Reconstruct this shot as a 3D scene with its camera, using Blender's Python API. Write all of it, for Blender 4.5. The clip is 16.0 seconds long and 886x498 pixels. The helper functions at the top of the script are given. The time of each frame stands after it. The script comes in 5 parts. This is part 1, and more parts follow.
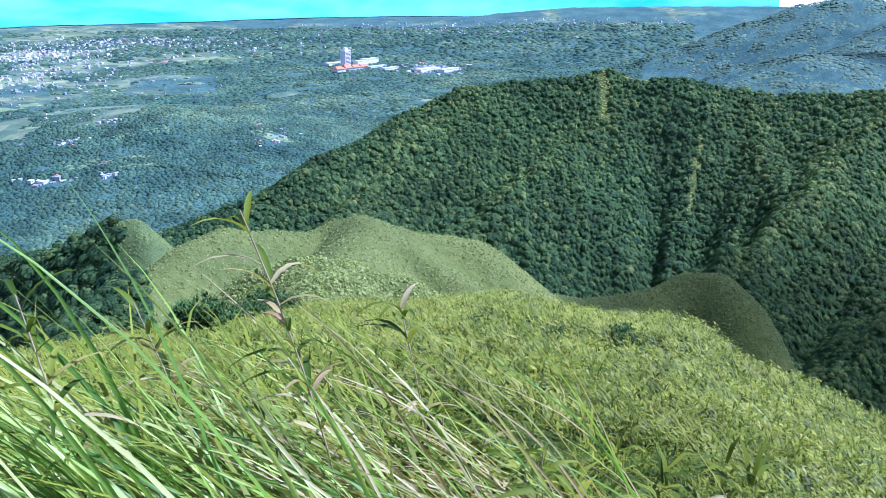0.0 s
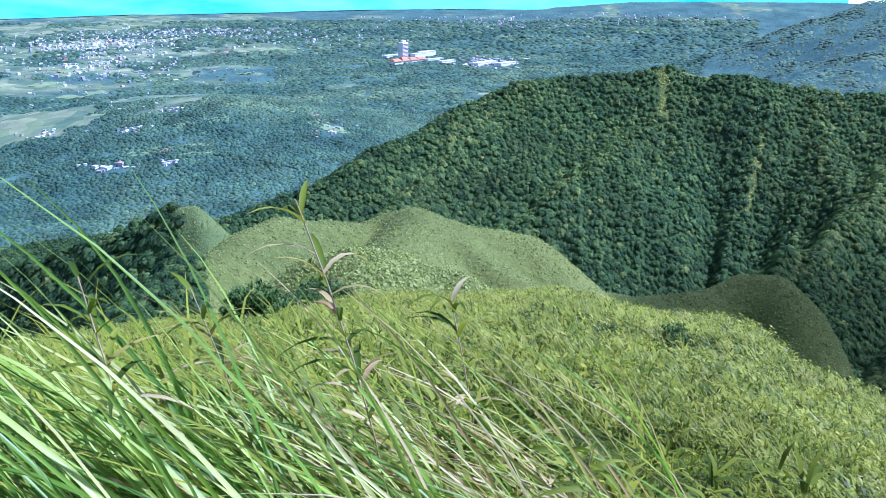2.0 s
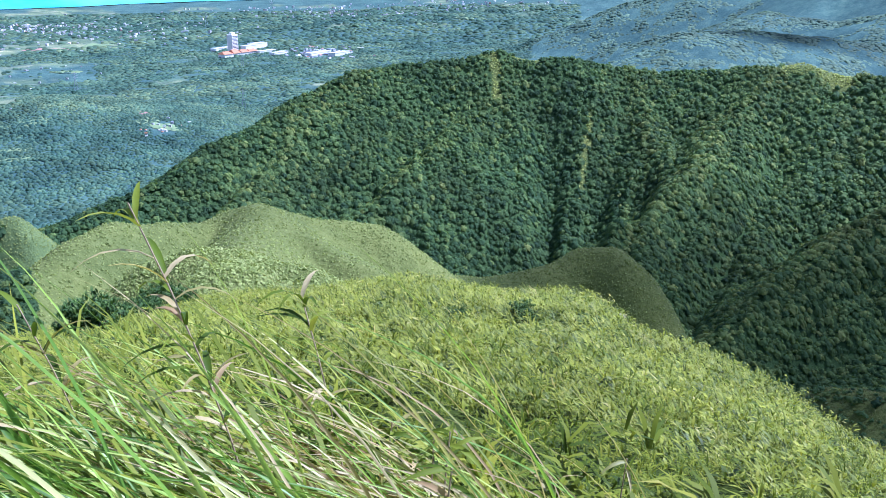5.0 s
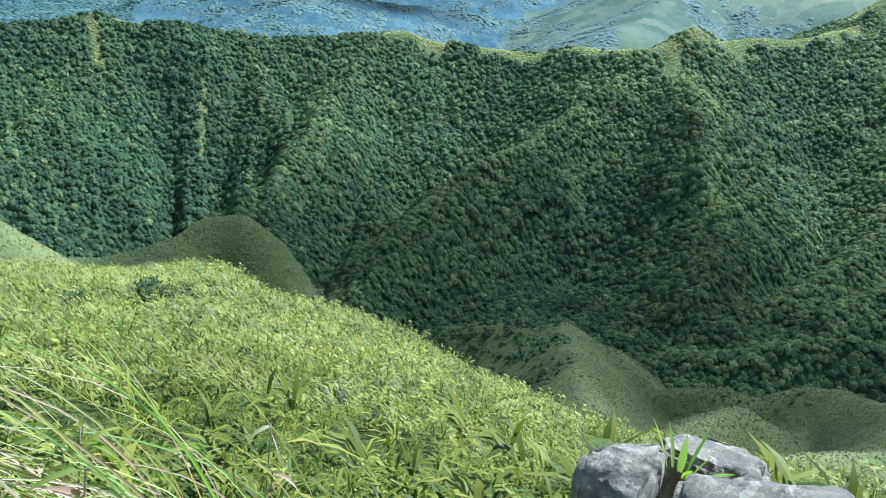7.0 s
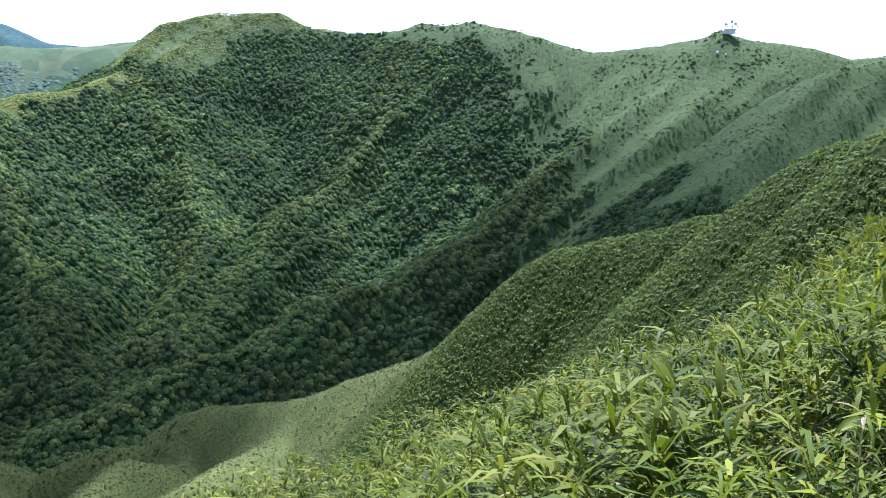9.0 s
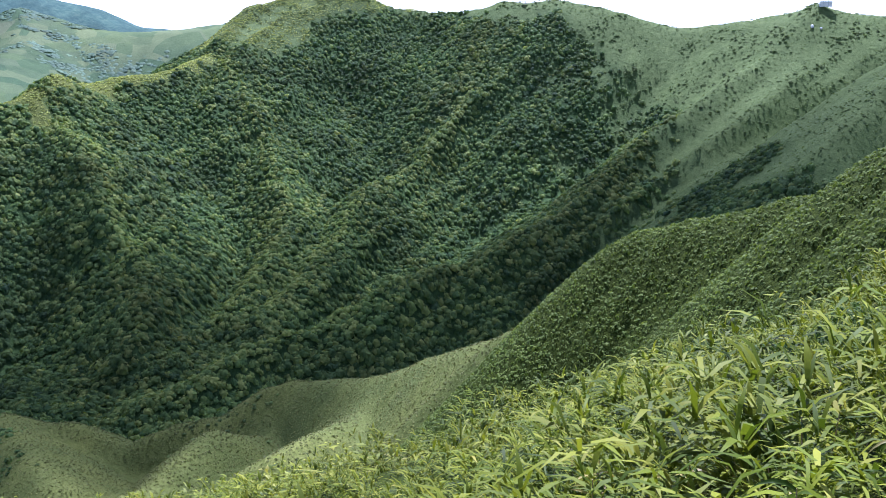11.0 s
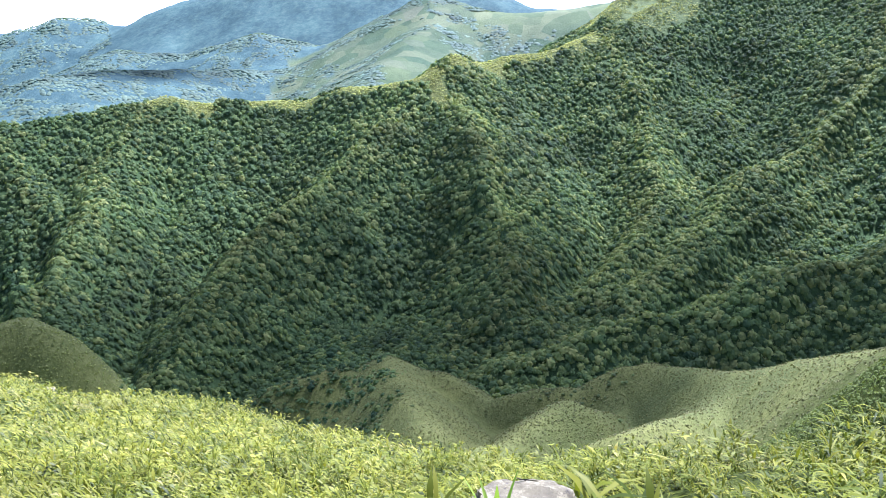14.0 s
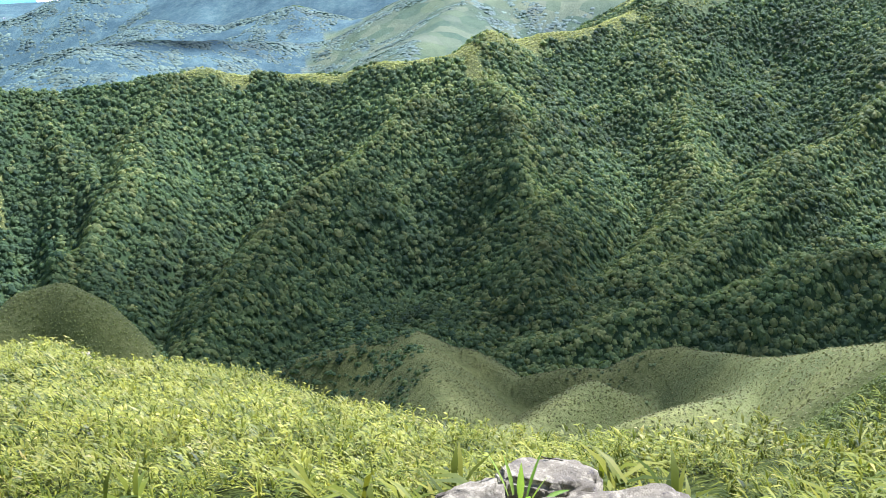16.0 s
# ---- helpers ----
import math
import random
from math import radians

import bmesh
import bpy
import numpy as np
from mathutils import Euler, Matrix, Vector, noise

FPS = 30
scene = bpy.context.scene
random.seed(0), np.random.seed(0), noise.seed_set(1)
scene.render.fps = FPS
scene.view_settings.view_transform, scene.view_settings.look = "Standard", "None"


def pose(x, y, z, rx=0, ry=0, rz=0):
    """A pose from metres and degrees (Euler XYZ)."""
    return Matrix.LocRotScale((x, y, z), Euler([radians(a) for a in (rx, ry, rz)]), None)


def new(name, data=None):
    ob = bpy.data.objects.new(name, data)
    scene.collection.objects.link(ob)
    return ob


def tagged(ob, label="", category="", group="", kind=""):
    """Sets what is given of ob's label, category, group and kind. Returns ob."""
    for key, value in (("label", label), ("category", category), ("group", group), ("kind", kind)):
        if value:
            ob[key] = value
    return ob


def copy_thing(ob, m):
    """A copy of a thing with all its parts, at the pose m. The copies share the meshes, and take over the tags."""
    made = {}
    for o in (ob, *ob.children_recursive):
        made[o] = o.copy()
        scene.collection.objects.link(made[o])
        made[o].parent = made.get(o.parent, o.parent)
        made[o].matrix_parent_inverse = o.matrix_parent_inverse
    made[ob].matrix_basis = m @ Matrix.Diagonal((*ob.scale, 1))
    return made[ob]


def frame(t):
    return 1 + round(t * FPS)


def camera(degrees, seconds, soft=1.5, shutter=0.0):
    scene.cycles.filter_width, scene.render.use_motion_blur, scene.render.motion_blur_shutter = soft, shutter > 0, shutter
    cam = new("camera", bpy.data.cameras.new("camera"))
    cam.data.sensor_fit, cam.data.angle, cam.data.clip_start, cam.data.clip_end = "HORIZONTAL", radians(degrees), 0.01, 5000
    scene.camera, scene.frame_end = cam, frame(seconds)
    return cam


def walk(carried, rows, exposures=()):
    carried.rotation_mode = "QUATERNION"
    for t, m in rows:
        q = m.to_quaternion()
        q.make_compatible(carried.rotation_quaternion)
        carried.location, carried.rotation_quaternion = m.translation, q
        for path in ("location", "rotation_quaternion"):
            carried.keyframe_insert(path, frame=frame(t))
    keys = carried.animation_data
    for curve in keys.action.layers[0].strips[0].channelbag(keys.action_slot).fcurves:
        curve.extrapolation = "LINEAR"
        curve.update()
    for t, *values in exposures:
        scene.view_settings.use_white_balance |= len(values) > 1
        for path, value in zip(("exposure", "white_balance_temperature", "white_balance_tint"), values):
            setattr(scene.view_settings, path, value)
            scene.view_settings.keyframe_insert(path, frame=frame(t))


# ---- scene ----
# ---------------------------------------------------------------- camera
EYE = 1.6
cam = camera(55.0, 16.0, soft=0.9)
PATH = (
    (0.0, -0.06, 0.08, -0.10, 72.28, -0.02, 0.00), (0.5, -0.06, 0.08, -0.10, 72.27, 0.23, 1.34),
    (1.0, -0.06, 0.08, -0.10, 72.25, 0.25, 2.83), (1.5, -0.06, 0.08, -0.10, 72.08, -0.06, 3.83),
    (2.0, -0.06, 0.08, -0.10, 71.84, -0.40, 3.81), (2.5, -0.06, 0.08, -0.10, 71.58, -0.66, 2.89),
    (3.0, -0.06, 0.08, -0.10, 71.70, -0.66, 1.55), (3.2, -0.06, 0.08, -0.10, 71.90, -0.66, 0.96),
    (5.3, -0.06, 0.08, -0.10, 70.70, 0.40, -8.91), (5.5, -0.06, 0.08, -0.10, 70.09, 0.54, -10.07),
    (6.0, -0.06, 0.08, -0.10, 68.99, 0.40, -13.03), (6.5, -0.06, 0.08, -0.10, 68.78, -0.98, -18.80),
    (7.0, -0.06, 0.08, -0.10, 69.65, -3.56, -32.04), (7.2, -0.04, 0.05, -0.08, 70.89, -5.60, -42.08),
    (7.5, 0.01, 0.01, -0.02, 72.90, -6.30, -58.92), (8.0, 0.01, 0.01, 0.05, 74.56, -3.84, -76.01),
    (8.2, 0.01, 0.01, 0.06, 74.60, -2.40, -77.40), (8.6, 0.01, 0.01, 0.07, 74.70, -1.30, -78.20), (10.3, 0.01, 0.01, 0.08, 74.22, 0.11, -75.68),
    (10.5, 0.01, 0.01, 0.08, 74.07, -0.02, -75.07), (11.0, 0.01, 0.01, 0.08, 73.31, 0.08, -72.62),
    (11.5, 0.01, 0.01, 0.08, 71.65, 0.50, -66.36), (12.0, 0.01, 0.01, 0.08, 71.02, 1.50, -59.30),
    (12.5, 0.01, 0.01, 0.08, 70.81, 1.82, -54.10), (13.0, 0.01, 0.01, 0.08, 71.03, 2.10, -50.84),
    (13.5, 0.01, 0.01, 0.08, 71.87, 2.52, -48.72), (14.0, 0.01, 0.01, 0.08, 72.51, 2.73, -47.98),
    (14.5, 0.01, 0.01, 0.08, 72.71, 2.80, -48.16), (15.0, 0.01, 0.01, 0.08, 72.56, 2.66, -48.40),
    (15.5, 0.01, 0.01, 0.08, 71.88, 2.32, -48.10), (16.0, 0.01, 0.01, 0.08, 71.06, 1.93, -45.55),
)
walk(cam, [(t, pose(x, y, EYE + z, a, b, c)) for t, x, y, z, a, b, c in PATH],
     exposures=[(0.0, 0.79, 4500, 30), (3.0, 0.76, 4500, 29), (5.5, 0.94, 4680, 29), (6.5, 1.0, 4680, 29), (7.0, 1.12, 4550, 27), (7.5, 1.5, 4500, 22), (8.0, 1.42, 4600, 22), (8.2, 1.05, 4680, 23), (10.3, 0.88, 4980, 26), (11.0, 0.96, 5030, 28), (11.4, 1.36, 5060, 34), (11.7, 1.58, 5080, 38), (12.5, 1.75, 5060, 39), (13.5, 1.74, 5040, 38), (14.5, 1.32, 5040, 38), (16.0, 1.42, 5100, 38)])

# ---------------------------------------------------------------- sky and sun
SUN_AZ, SUN_EL = 82.0, 55.0          # bearing clockwise from +y, height in degrees
sun_dir = Vector((math.sin(radians(SUN_AZ)) * math.cos(radians(SUN_EL)),
                  math.cos(radians(SUN_AZ)) * math.cos(radians(SUN_EL)), math.sin(radians(SUN_EL))))
sun_data = bpy.data.lights.new("sun", "SUN")
sun_data.energy, sun_data.angle, sun_data.color = 5.0, radians(0.5), (1.0, 0.96, 0.89)
sun = new("sun", sun_data)
sun.rotation_euler = sun_dir.to_track_quat("Z", "Y").to_euler()

world = bpy.data.worlds.new("sky")
scene.world = world
world.use_nodes = True
wn, wl = world.node_tree.nodes, world.node_tree.links
wn.clear()
w_out = wn.new("ShaderNodeOutputWorld")
w_bg = wn.new("ShaderNodeBackground")
w_bg.inputs["Strength"].default_value = 0.06
sky = wn.new("ShaderNodeTexSky")
sky.sky_type, sky.sun_disc = "NISHITA", False
sky.sun_elevation, sky.sun_rotation = radians(SUN_EL), radians(SUN_AZ)
sky.air_density, sky.dust_density, sky.altitude = 1.0, 1.5, 600
w_co = wn.new("ShaderNodeTexCoord")
w_map = wn.new("ShaderNodeMapping")
w_map.inputs["Scale"].default_value = (1.0, 1.0, 2.6)
w_noise = wn.new("ShaderNodeTexNoise")
w_noise.inputs["Scale"].default_value, w_noise.inputs["Detail"].default_value = 2.2, 6
w_ramp = wn.new("ShaderNodeValToRGB")
w_ramp.color_ramp.elements[0].position, w_ramp.color_ramp.elements[1].position = 0.55, 0.85
w_mix = wn.new("ShaderNodeMixRGB")
w_mix.inputs[2].default_value = (20.0, 20.3, 20.8, 1)
wl.new(w_co.outputs["Generated"], w_map.inputs["Vector"])
wl.new(w_map.outputs["Vector"], w_noise.inputs["Vector"])
wl.new(w_noise.outputs["Fac"], w_ramp.inputs["Fac"])
w_sep = wn.new("ShaderNodeSeparateXYZ")
w_low = wn.new("ShaderNodeMapRange")      # a bank of bright cloud along the horizon
w_low.inputs["From Min"].default_value, w_low.inputs["From Max"].default_value = 0.16, 0.03
w_max = wn.new("ShaderNodeMath")
w_max.operation = "MAXIMUM"
wl.new(w_co.outputs["Generated"], w_sep.inputs["Vector"])
wl.new(w_sep.outputs["Z"], w_low.inputs["Value"])
wl.new(w_ramp.outputs["Color"], w_max.inputs[0])
wl.new(w_low.outputs["Result"], w_max.inputs[1])
wl.new(w_max.outputs["Value"], w_mix.inputs[0])
wl.new(sky.outputs["Color"], w_mix.inputs[1])
wl.new(w_mix.outputs["Color"], w_bg.inputs["Color"])
wl.new(w_bg.outputs["Background"], w_out.inputs["Surface"])


# ---------------------------------------------------------------- materials
def material(name):
    m = bpy.data.materials.new(name)
    m.use_nodes = True
    n, l = m.node_tree.nodes, m.node_tree.links
    n.clear()
    out, bsdf = n.new("ShaderNodeOutputMaterial"), n.new("ShaderNodeBsdfPrincipled")
    l.new(bsdf.outputs["BSDF"], out.inputs["Surface"])
    return m, n, l, bsdf, out


def ramp(n, stops):
    r = n.new("ShaderNodeValToRGB")
    e = r.color_ramp.elements
    while len(e) < len(stops):
        e.new(0.5)
    for k, (p, c) in enumerate(stops):
        e[k].position, e[k].color = p, (*c, 1)
    return r


def tex_noise(n, l, scale, detail=4, co=None, rough=0.6):
    t = n.new("ShaderNodeTexNoise")
    t.inputs["Scale"].default_value, t.inputs["Detail"].default_value = scale, detail
    t.inputs["Roughness"].default_value = rough
    if co is not None:
        l.new(co, t.inputs["Vector"])
    return t


def mixed(n, l, mode, fac, a, b):
    x = n.new("ShaderNodeMixRGB")
    x.blend_type = mode
    for sock, v in ((0, fac), (1, a), (2, b)):
        if isinstance(v, (int, float)):
            x.inputs[sock].default_value = v
        elif isinstance(v, tuple):
            x.inputs[sock].default_value = (*v, 1)
        else:
            l.new(v, x.inputs[sock])
    return x.outputs["Color"]


def leaf_material(name, stops, patch=(0.75, 1.25), patch_scale=0.05, rough=0.5, through_light=0.35, vein=0.0, spec=0.5, own=0.0, whole=False):
    """Foliage: a colour for each leaf or clump, wider drifts of tone, and light through the blade."""
    m, n, l, bsdf, out = material(name)
    geo = n.new("ShaderNodeNewGeometry")
    r = ramp(n, stops)
    if whole:                                 # one tone for each blade that is an object
        l.new(n.new("ShaderNodeObjectInfo").outputs["Random"], r.inputs["Fac"])
    elif own:                                 # one tone for a whole tree, less for each spray
        tone, share = n.new("ShaderNodeAttribute"), n.new("ShaderNodeMix")
        tone.attribute_name = "tone"
        share.inputs[0].default_value = own
        l.new(geo.outputs["Random Per Island"], share.inputs[2])
        l.new(tone.outputs["Fac"], share.inputs[3])
        l.new(share.outputs[0], r.inputs["Fac"])
    else:
        l.new(geo.outputs["Random Per Island"], r.inputs["Fac"])
    co = n.new("ShaderNodeTexCoord").outputs["Object"]
    drift = ramp(n, [(0.3, (patch[0],) * 3), (0.7, (patch[1],) * 3)])
    l.new(tex_noise(n, l, patch_scale, 3, co).outputs["Fac"], drift.inputs["Fac"])
    col = mixed(n, l, "MULTIPLY", 1.0, r.outputs["Color"], drift.outputs["Color"])
    if vein:
        fine = ramp(n, [(0.3, (1 - vein,) * 3), (0.7, (1 + vein,) * 3)])
        l.new(tex_noise(n, l, 1.3, 5, co, 0.75).outputs["Fac"], fine.inputs["Fac"])
        col = mixed(n, l, "MULTIPLY", 1.0, col, fine.outputs["Color"])
    l.new(col, bsdf.inputs["Base Color"])
    bsdf.inputs["Roughness"].default_value = rough
    bsdf.inputs["Specular IOR Level"].default_value = spec
    if through_light:
        tr, mx = n.new("ShaderNodeBsdfTranslucent"), n.new("ShaderNodeMixShader")
        l.new(mixed(n, l, "MULTIPLY", 1.0, col, (1.5, 1.5, 0.6)), tr.inputs["Color"])
        mx.inputs[0].default_value = through_light
        l.new(bsdf.outputs["BSDF"], mx.inputs[1])
        l.new(tr.outputs["BSDF"], mx.inputs[2])
        l.new(mx.outputs["Shader"], out.inputs["Surface"])
    return m, n, l, bsdf, co


def crown_material(name, stops, bump=0.8):
    m, n, l, bsdf, co = leaf_material(name, stops, (0.65, 1.35), 0.02, 0.7, 0.32, 0.3, 0.12, 0.78)
    b = n.new("ShaderNodeBump")
    b.inputs["Strength"].default_value, b.inputs["Distance"].default_value = bump, 0.5
    l.new(tex_noise(n, l, 1.1, 5, co, 0.8).outputs["Fac"], b.inputs["Height"])
    l.new(b.outputs["Normal"], bsdf.inputs["Normal"])
    return m


M_CROWN = crown_material("broadleaf_crowns", [(0.05, (0.026, 0.058, 0.026)), (0.3, (0.050, 0.097, 0.036)), (0.55, (0.088, 0.147, 0.046)),
                                              (0.8, (0.158, 0.215, 0.058)), (0.95, (0.245, 0.28, 0.08))], 0.5)
# distant crowns: the bluish, paler greens carry painted haze
M_FARCROWN = crown_material("hazed_lowland_crowns", [(0.05, (0.040, 0.092, 0.072)), (0.4, (0.080, 0.150, 0.096)), (0.7, (0.125, 0.20, 0.112)), (0.95, (0.21, 0.28, 0.135))], 0.3)
M_HILLCROWN = crown_material("hazed_hill_crowns", [(0.1, (0.10, 0.162, 0.112)), (0.5, (0.132, 0.203, 0.132)), (0.9, (0.175, 0.25, 0.15))], 0.15)
M_BAMBOO = leaf_material("bamboo_leaves", [(0.0, (0.022, 0.039, 0.004)), (0.25, (0.070, 0.106, 0.006)), (0.55, (0.165, 0.202, 0.010)),
                                           (0.85, (0.305, 0.31, 0.028)), (1.0, (0.46, 0.37, 0.11))], (0.6, 1.2), 0.5, 0.55, 0.24, 0.0, 0.12, 0.45)[0]
M_COMB = leaf_material("combed_grass", [(0.0, (0.030, 0.050, 0.005)), (0.2, (0.096, 0.132, 0.010)), (0.5, (0.225, 0.258, 0.020)),
                                        (0.8, (0.33, 0.345, 0.034)), (1.0, (0.46, 0.42, 0.13))], (0.6, 1.2), 0.4, 0.5, 0.2, 0.0, 0.16, 0.65)[0]
M_SCRUB = leaf_material("bamboo_scrub", [(0.1, (0.085, 0.125, 0.03)), (0.5, (0.13, 0.175, 0.042)), (0.9, (0.185, 0.225, 0.065))], (0.75, 1.2), 0.15, 0.7, 0.3, 0.2, 0.1, 0.6)[0]
M_TAN = leaf_material("dry_slope_grass", [(0.0, (0.08, 0.092, 0.026)), (0.3, (0.12, 0.135, 0.038)), (0.7, (0.166, 0.178, 0.052)), (1.0, (0.21, 0.215, 0.07))], (0.75, 1.2), 0.05, 0.7, 0.15, 0.25, 0.2)[0]
M_HEATH = crown_material("mountain_scrub", [(0.1, (0.088, 0.13, 0.043)), (0.5, (0.115, 0.162, 0.053)), (0.9, (0.145, 0.19, 0.066))], 0.3)
M_TUFT = leaf_material("slope_grass", [(0.0, (0.165, 0.21, 0.05)), (0.3, (0.21, 0.255, 0.062)), (0.7, (0.27, 0.31, 0.085)),
                                       (1.0, (0.34, 0.37, 0.12))], (0.75, 1.2), 0.035, 0.7, 0.25, 0.2, 0.25)[0]
# pale crest grass, raised above the slope grass to put sunlight into it
M_SUNCREST = leaf_material("sunlit_crest_grass", [(0.0, (0.27, 0.31, 0.07)), (0.4, (0.34, 0.385, 0.09)), (1.0, (0.44, 0.46, 0.13))], (0.8, 1.2), 0.035, 0.7, 0.25, 0.2, 0.2)[0]
M_SILVER = leaf_material("silvergrass_blades", [(0.0, (0.075, 0.155, 0.014)), (0.3, (0.175, 0.30, 0.028)), (0.6, (0.32, 0.45, 0.06)), (0.88, (0.50, 0.58, 0.15)),
                                                (1.0, (0.50, 0.44, 0.20))], (0.75, 1.2), 2.0, 0.4, 0.34, 0.0, 0.35, 0.0, True)[0]
M_FRESH = leaf_material("fresh_strap_leaf", [(0.0, (0.16, 0.30, 0.03)), (1.0, (0.34, 0.48, 0.07))], (0.85, 1.15), 4.0, 0.4, 0.35, 0.0, 0.4, 0.0, True)[0]
M_LEAF = leaf_material("broad_bamboo_leaf", [(0.0, (0.036, 0.068, 0.006)), (0.3, (0.088, 0.132, 0.009)), (0.7, (0.17, 0.21, 0.016)), (0.9, (0.28, 0.30, 0.04)), (1.0, (0.38, 0.30, 0.10))],
                       (0.75, 1.2), 3.0, 0.55, 0.28, 0.0, 0.12, 0.0, True)[0]


def ground_material():
    m, n, l, bsdf, out = material("hill_ground")
    co = n.new("ShaderNodeTexCoord").outputs["Object"]
    cover = n.new("ShaderNodeAttribute")
    cover.attribute_name = "cover"
    sep = n.new("ShaderNodeSeparateColor")
    l.new(cover.outputs["Color"], sep.inputs["Color"])
    # grass slope
    g = ramp(n, [(0.25, (0.084, 0.104, 0.028)), (0.5, (0.138, 0.162, 0.044)), (0.75, (0.192, 0.212, 0.07))])
    l.new(tex_noise(n, l, 0.5, 6, co, 0.75).outputs["Fac"], g.inputs["Fac"])
    g2 = ramp(n, [(0.35, (0.75, 0.8, 0.8)), (0.65, (1.15, 1.1, 1.0))])
    l.new(tex_noise(n, l, 0.03, 4, co).outputs["Fac"], g2.inputs["Fac"])
    grass = mixed(n, l, "MULTIPLY", 1.0, g.outputs["Color"], g2.outputs["Color"])
    # rougher, darker grass of the high mountainsides
    mg = ramp(n, [(0.3, (0.075, 0.11, 0.037)), (0.5, (0.115, 0.157, 0.053)), (0.7, (0.155, 0.20, 0.072))])
    l.new(tex_noise(n, l, 0.16, 7, co, 0.8).outputs["Fac"], mg.inputs["Fac"])
    grass = mixed(n, l, "MIX", sep.outputs["Blue"], grass, mg.outputs["Color"])
    # wood floor and distant wood
    f = ramp(n, [(0.3, (0.03, 0.055, 0.018)), (0.55, (0.055, 0.095, 0.03)), (0.75, (0.08, 0.13, 0.04))])
    l.new(tex_noise(n, l, 0.12, 6, co, 0.75).outputs["Fac"], f.inputs["Fac"])
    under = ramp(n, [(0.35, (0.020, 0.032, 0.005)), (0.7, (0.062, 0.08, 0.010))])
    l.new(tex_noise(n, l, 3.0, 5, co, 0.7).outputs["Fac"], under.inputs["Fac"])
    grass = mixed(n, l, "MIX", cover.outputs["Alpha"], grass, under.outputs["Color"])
    col = mixed(n, l, "MIX", sep.outputs["Red"], grass, f.outputs["Color"])
    # distant lowland: woods and fields, with blue haze put into the wood colour
    v = n.new("ShaderNodeTexVoronoi")
    v.inputs["Scale"].default_value = 0.03
    l.new(co, v.inputs["Vector"])
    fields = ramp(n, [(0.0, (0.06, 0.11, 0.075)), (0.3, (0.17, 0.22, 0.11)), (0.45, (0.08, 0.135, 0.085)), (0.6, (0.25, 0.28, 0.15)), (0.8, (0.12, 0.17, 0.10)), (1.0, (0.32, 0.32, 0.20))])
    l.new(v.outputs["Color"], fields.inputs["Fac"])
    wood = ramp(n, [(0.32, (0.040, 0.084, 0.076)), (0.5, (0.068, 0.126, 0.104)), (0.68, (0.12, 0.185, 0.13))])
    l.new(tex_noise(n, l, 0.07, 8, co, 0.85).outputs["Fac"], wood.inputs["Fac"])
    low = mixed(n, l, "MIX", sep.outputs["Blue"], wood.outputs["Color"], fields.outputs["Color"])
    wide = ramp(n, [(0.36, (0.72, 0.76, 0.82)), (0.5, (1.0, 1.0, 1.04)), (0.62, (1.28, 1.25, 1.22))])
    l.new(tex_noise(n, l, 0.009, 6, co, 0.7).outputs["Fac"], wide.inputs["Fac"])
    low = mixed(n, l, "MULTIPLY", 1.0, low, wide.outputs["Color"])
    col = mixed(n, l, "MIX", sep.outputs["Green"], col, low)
    l.new(col, bsdf.inputs["Base Color"])
    bsdf.inputs["Roughness"].default_value = 0.8
    bsdf.inputs["Specular IOR Level"].default_value = 0.04
    b = n.new("ShaderNodeBump")
    b.inputs["Strength"].default_value, b.inputs["Distance"].default_value = 0.7, 1.2
    l.new(tex_noise(n, l, 0.25, 6, co, 0.75).outputs["Fac"], b.inputs["Height"])
    l.new(b.outputs["Normal"], bsdf.inputs["Normal"])
    return m


M_GROUND = ground_material()

m, n, l, bsdf, out = material("sea_water")
co = n.new("ShaderNodeTexCoord").outputs["Object"]
r = ramp(n, [(0.35, (0.06, 0.42, 0.50)), (0.65, (0.22, 0.58, 0.62))])
l.new(tex_noise(n, l, 0.002, 4, co).outputs["Fac"], r.inputs["Fac"])
l.new(r.outputs["Color"], bsdf.inputs["Base Color"])
bsdf.inputs["Roughness"].default_value = 0.35
M_SEA = m



def solid_material(name, colour, rough=0.6, metal=0.0, scale=3.0, vary=0.15, bump=0.0, bump_scale=20.0):
    m, n, l, bsdf, out = material(name)
    co = n.new("ShaderNodeTexCoord").outputs["Object"]
    r = ramp(n, [(0.3, tuple(c * (1 - vary) for c in colour)), (0.7, tuple(min(1, c * (1 + vary)) for c in colour))])
    l.new(tex_noise(n, l, scale, 5, co, 0.7).outputs["Fac"], r.inputs["Fac"])
    l.new(r.outputs["Color"], bsdf.inputs["Base Color"])
    bsdf.inputs["Roughness"].default_value, bsdf.inputs["Metallic"].default_value = rough, metal
    if bump:
        b = n.new("ShaderNodeBump")
        b.inputs["Strength"].default_value, b.inputs["Distance"].default_value = bump, 0.02
        l.new(tex_noise(n, l, bump_scale, 6, co, 0.75).outputs["Fac"], b.inputs["Height"])
        l.new(b.outputs["Normal"], bsdf.inputs["Normal"])
    return m


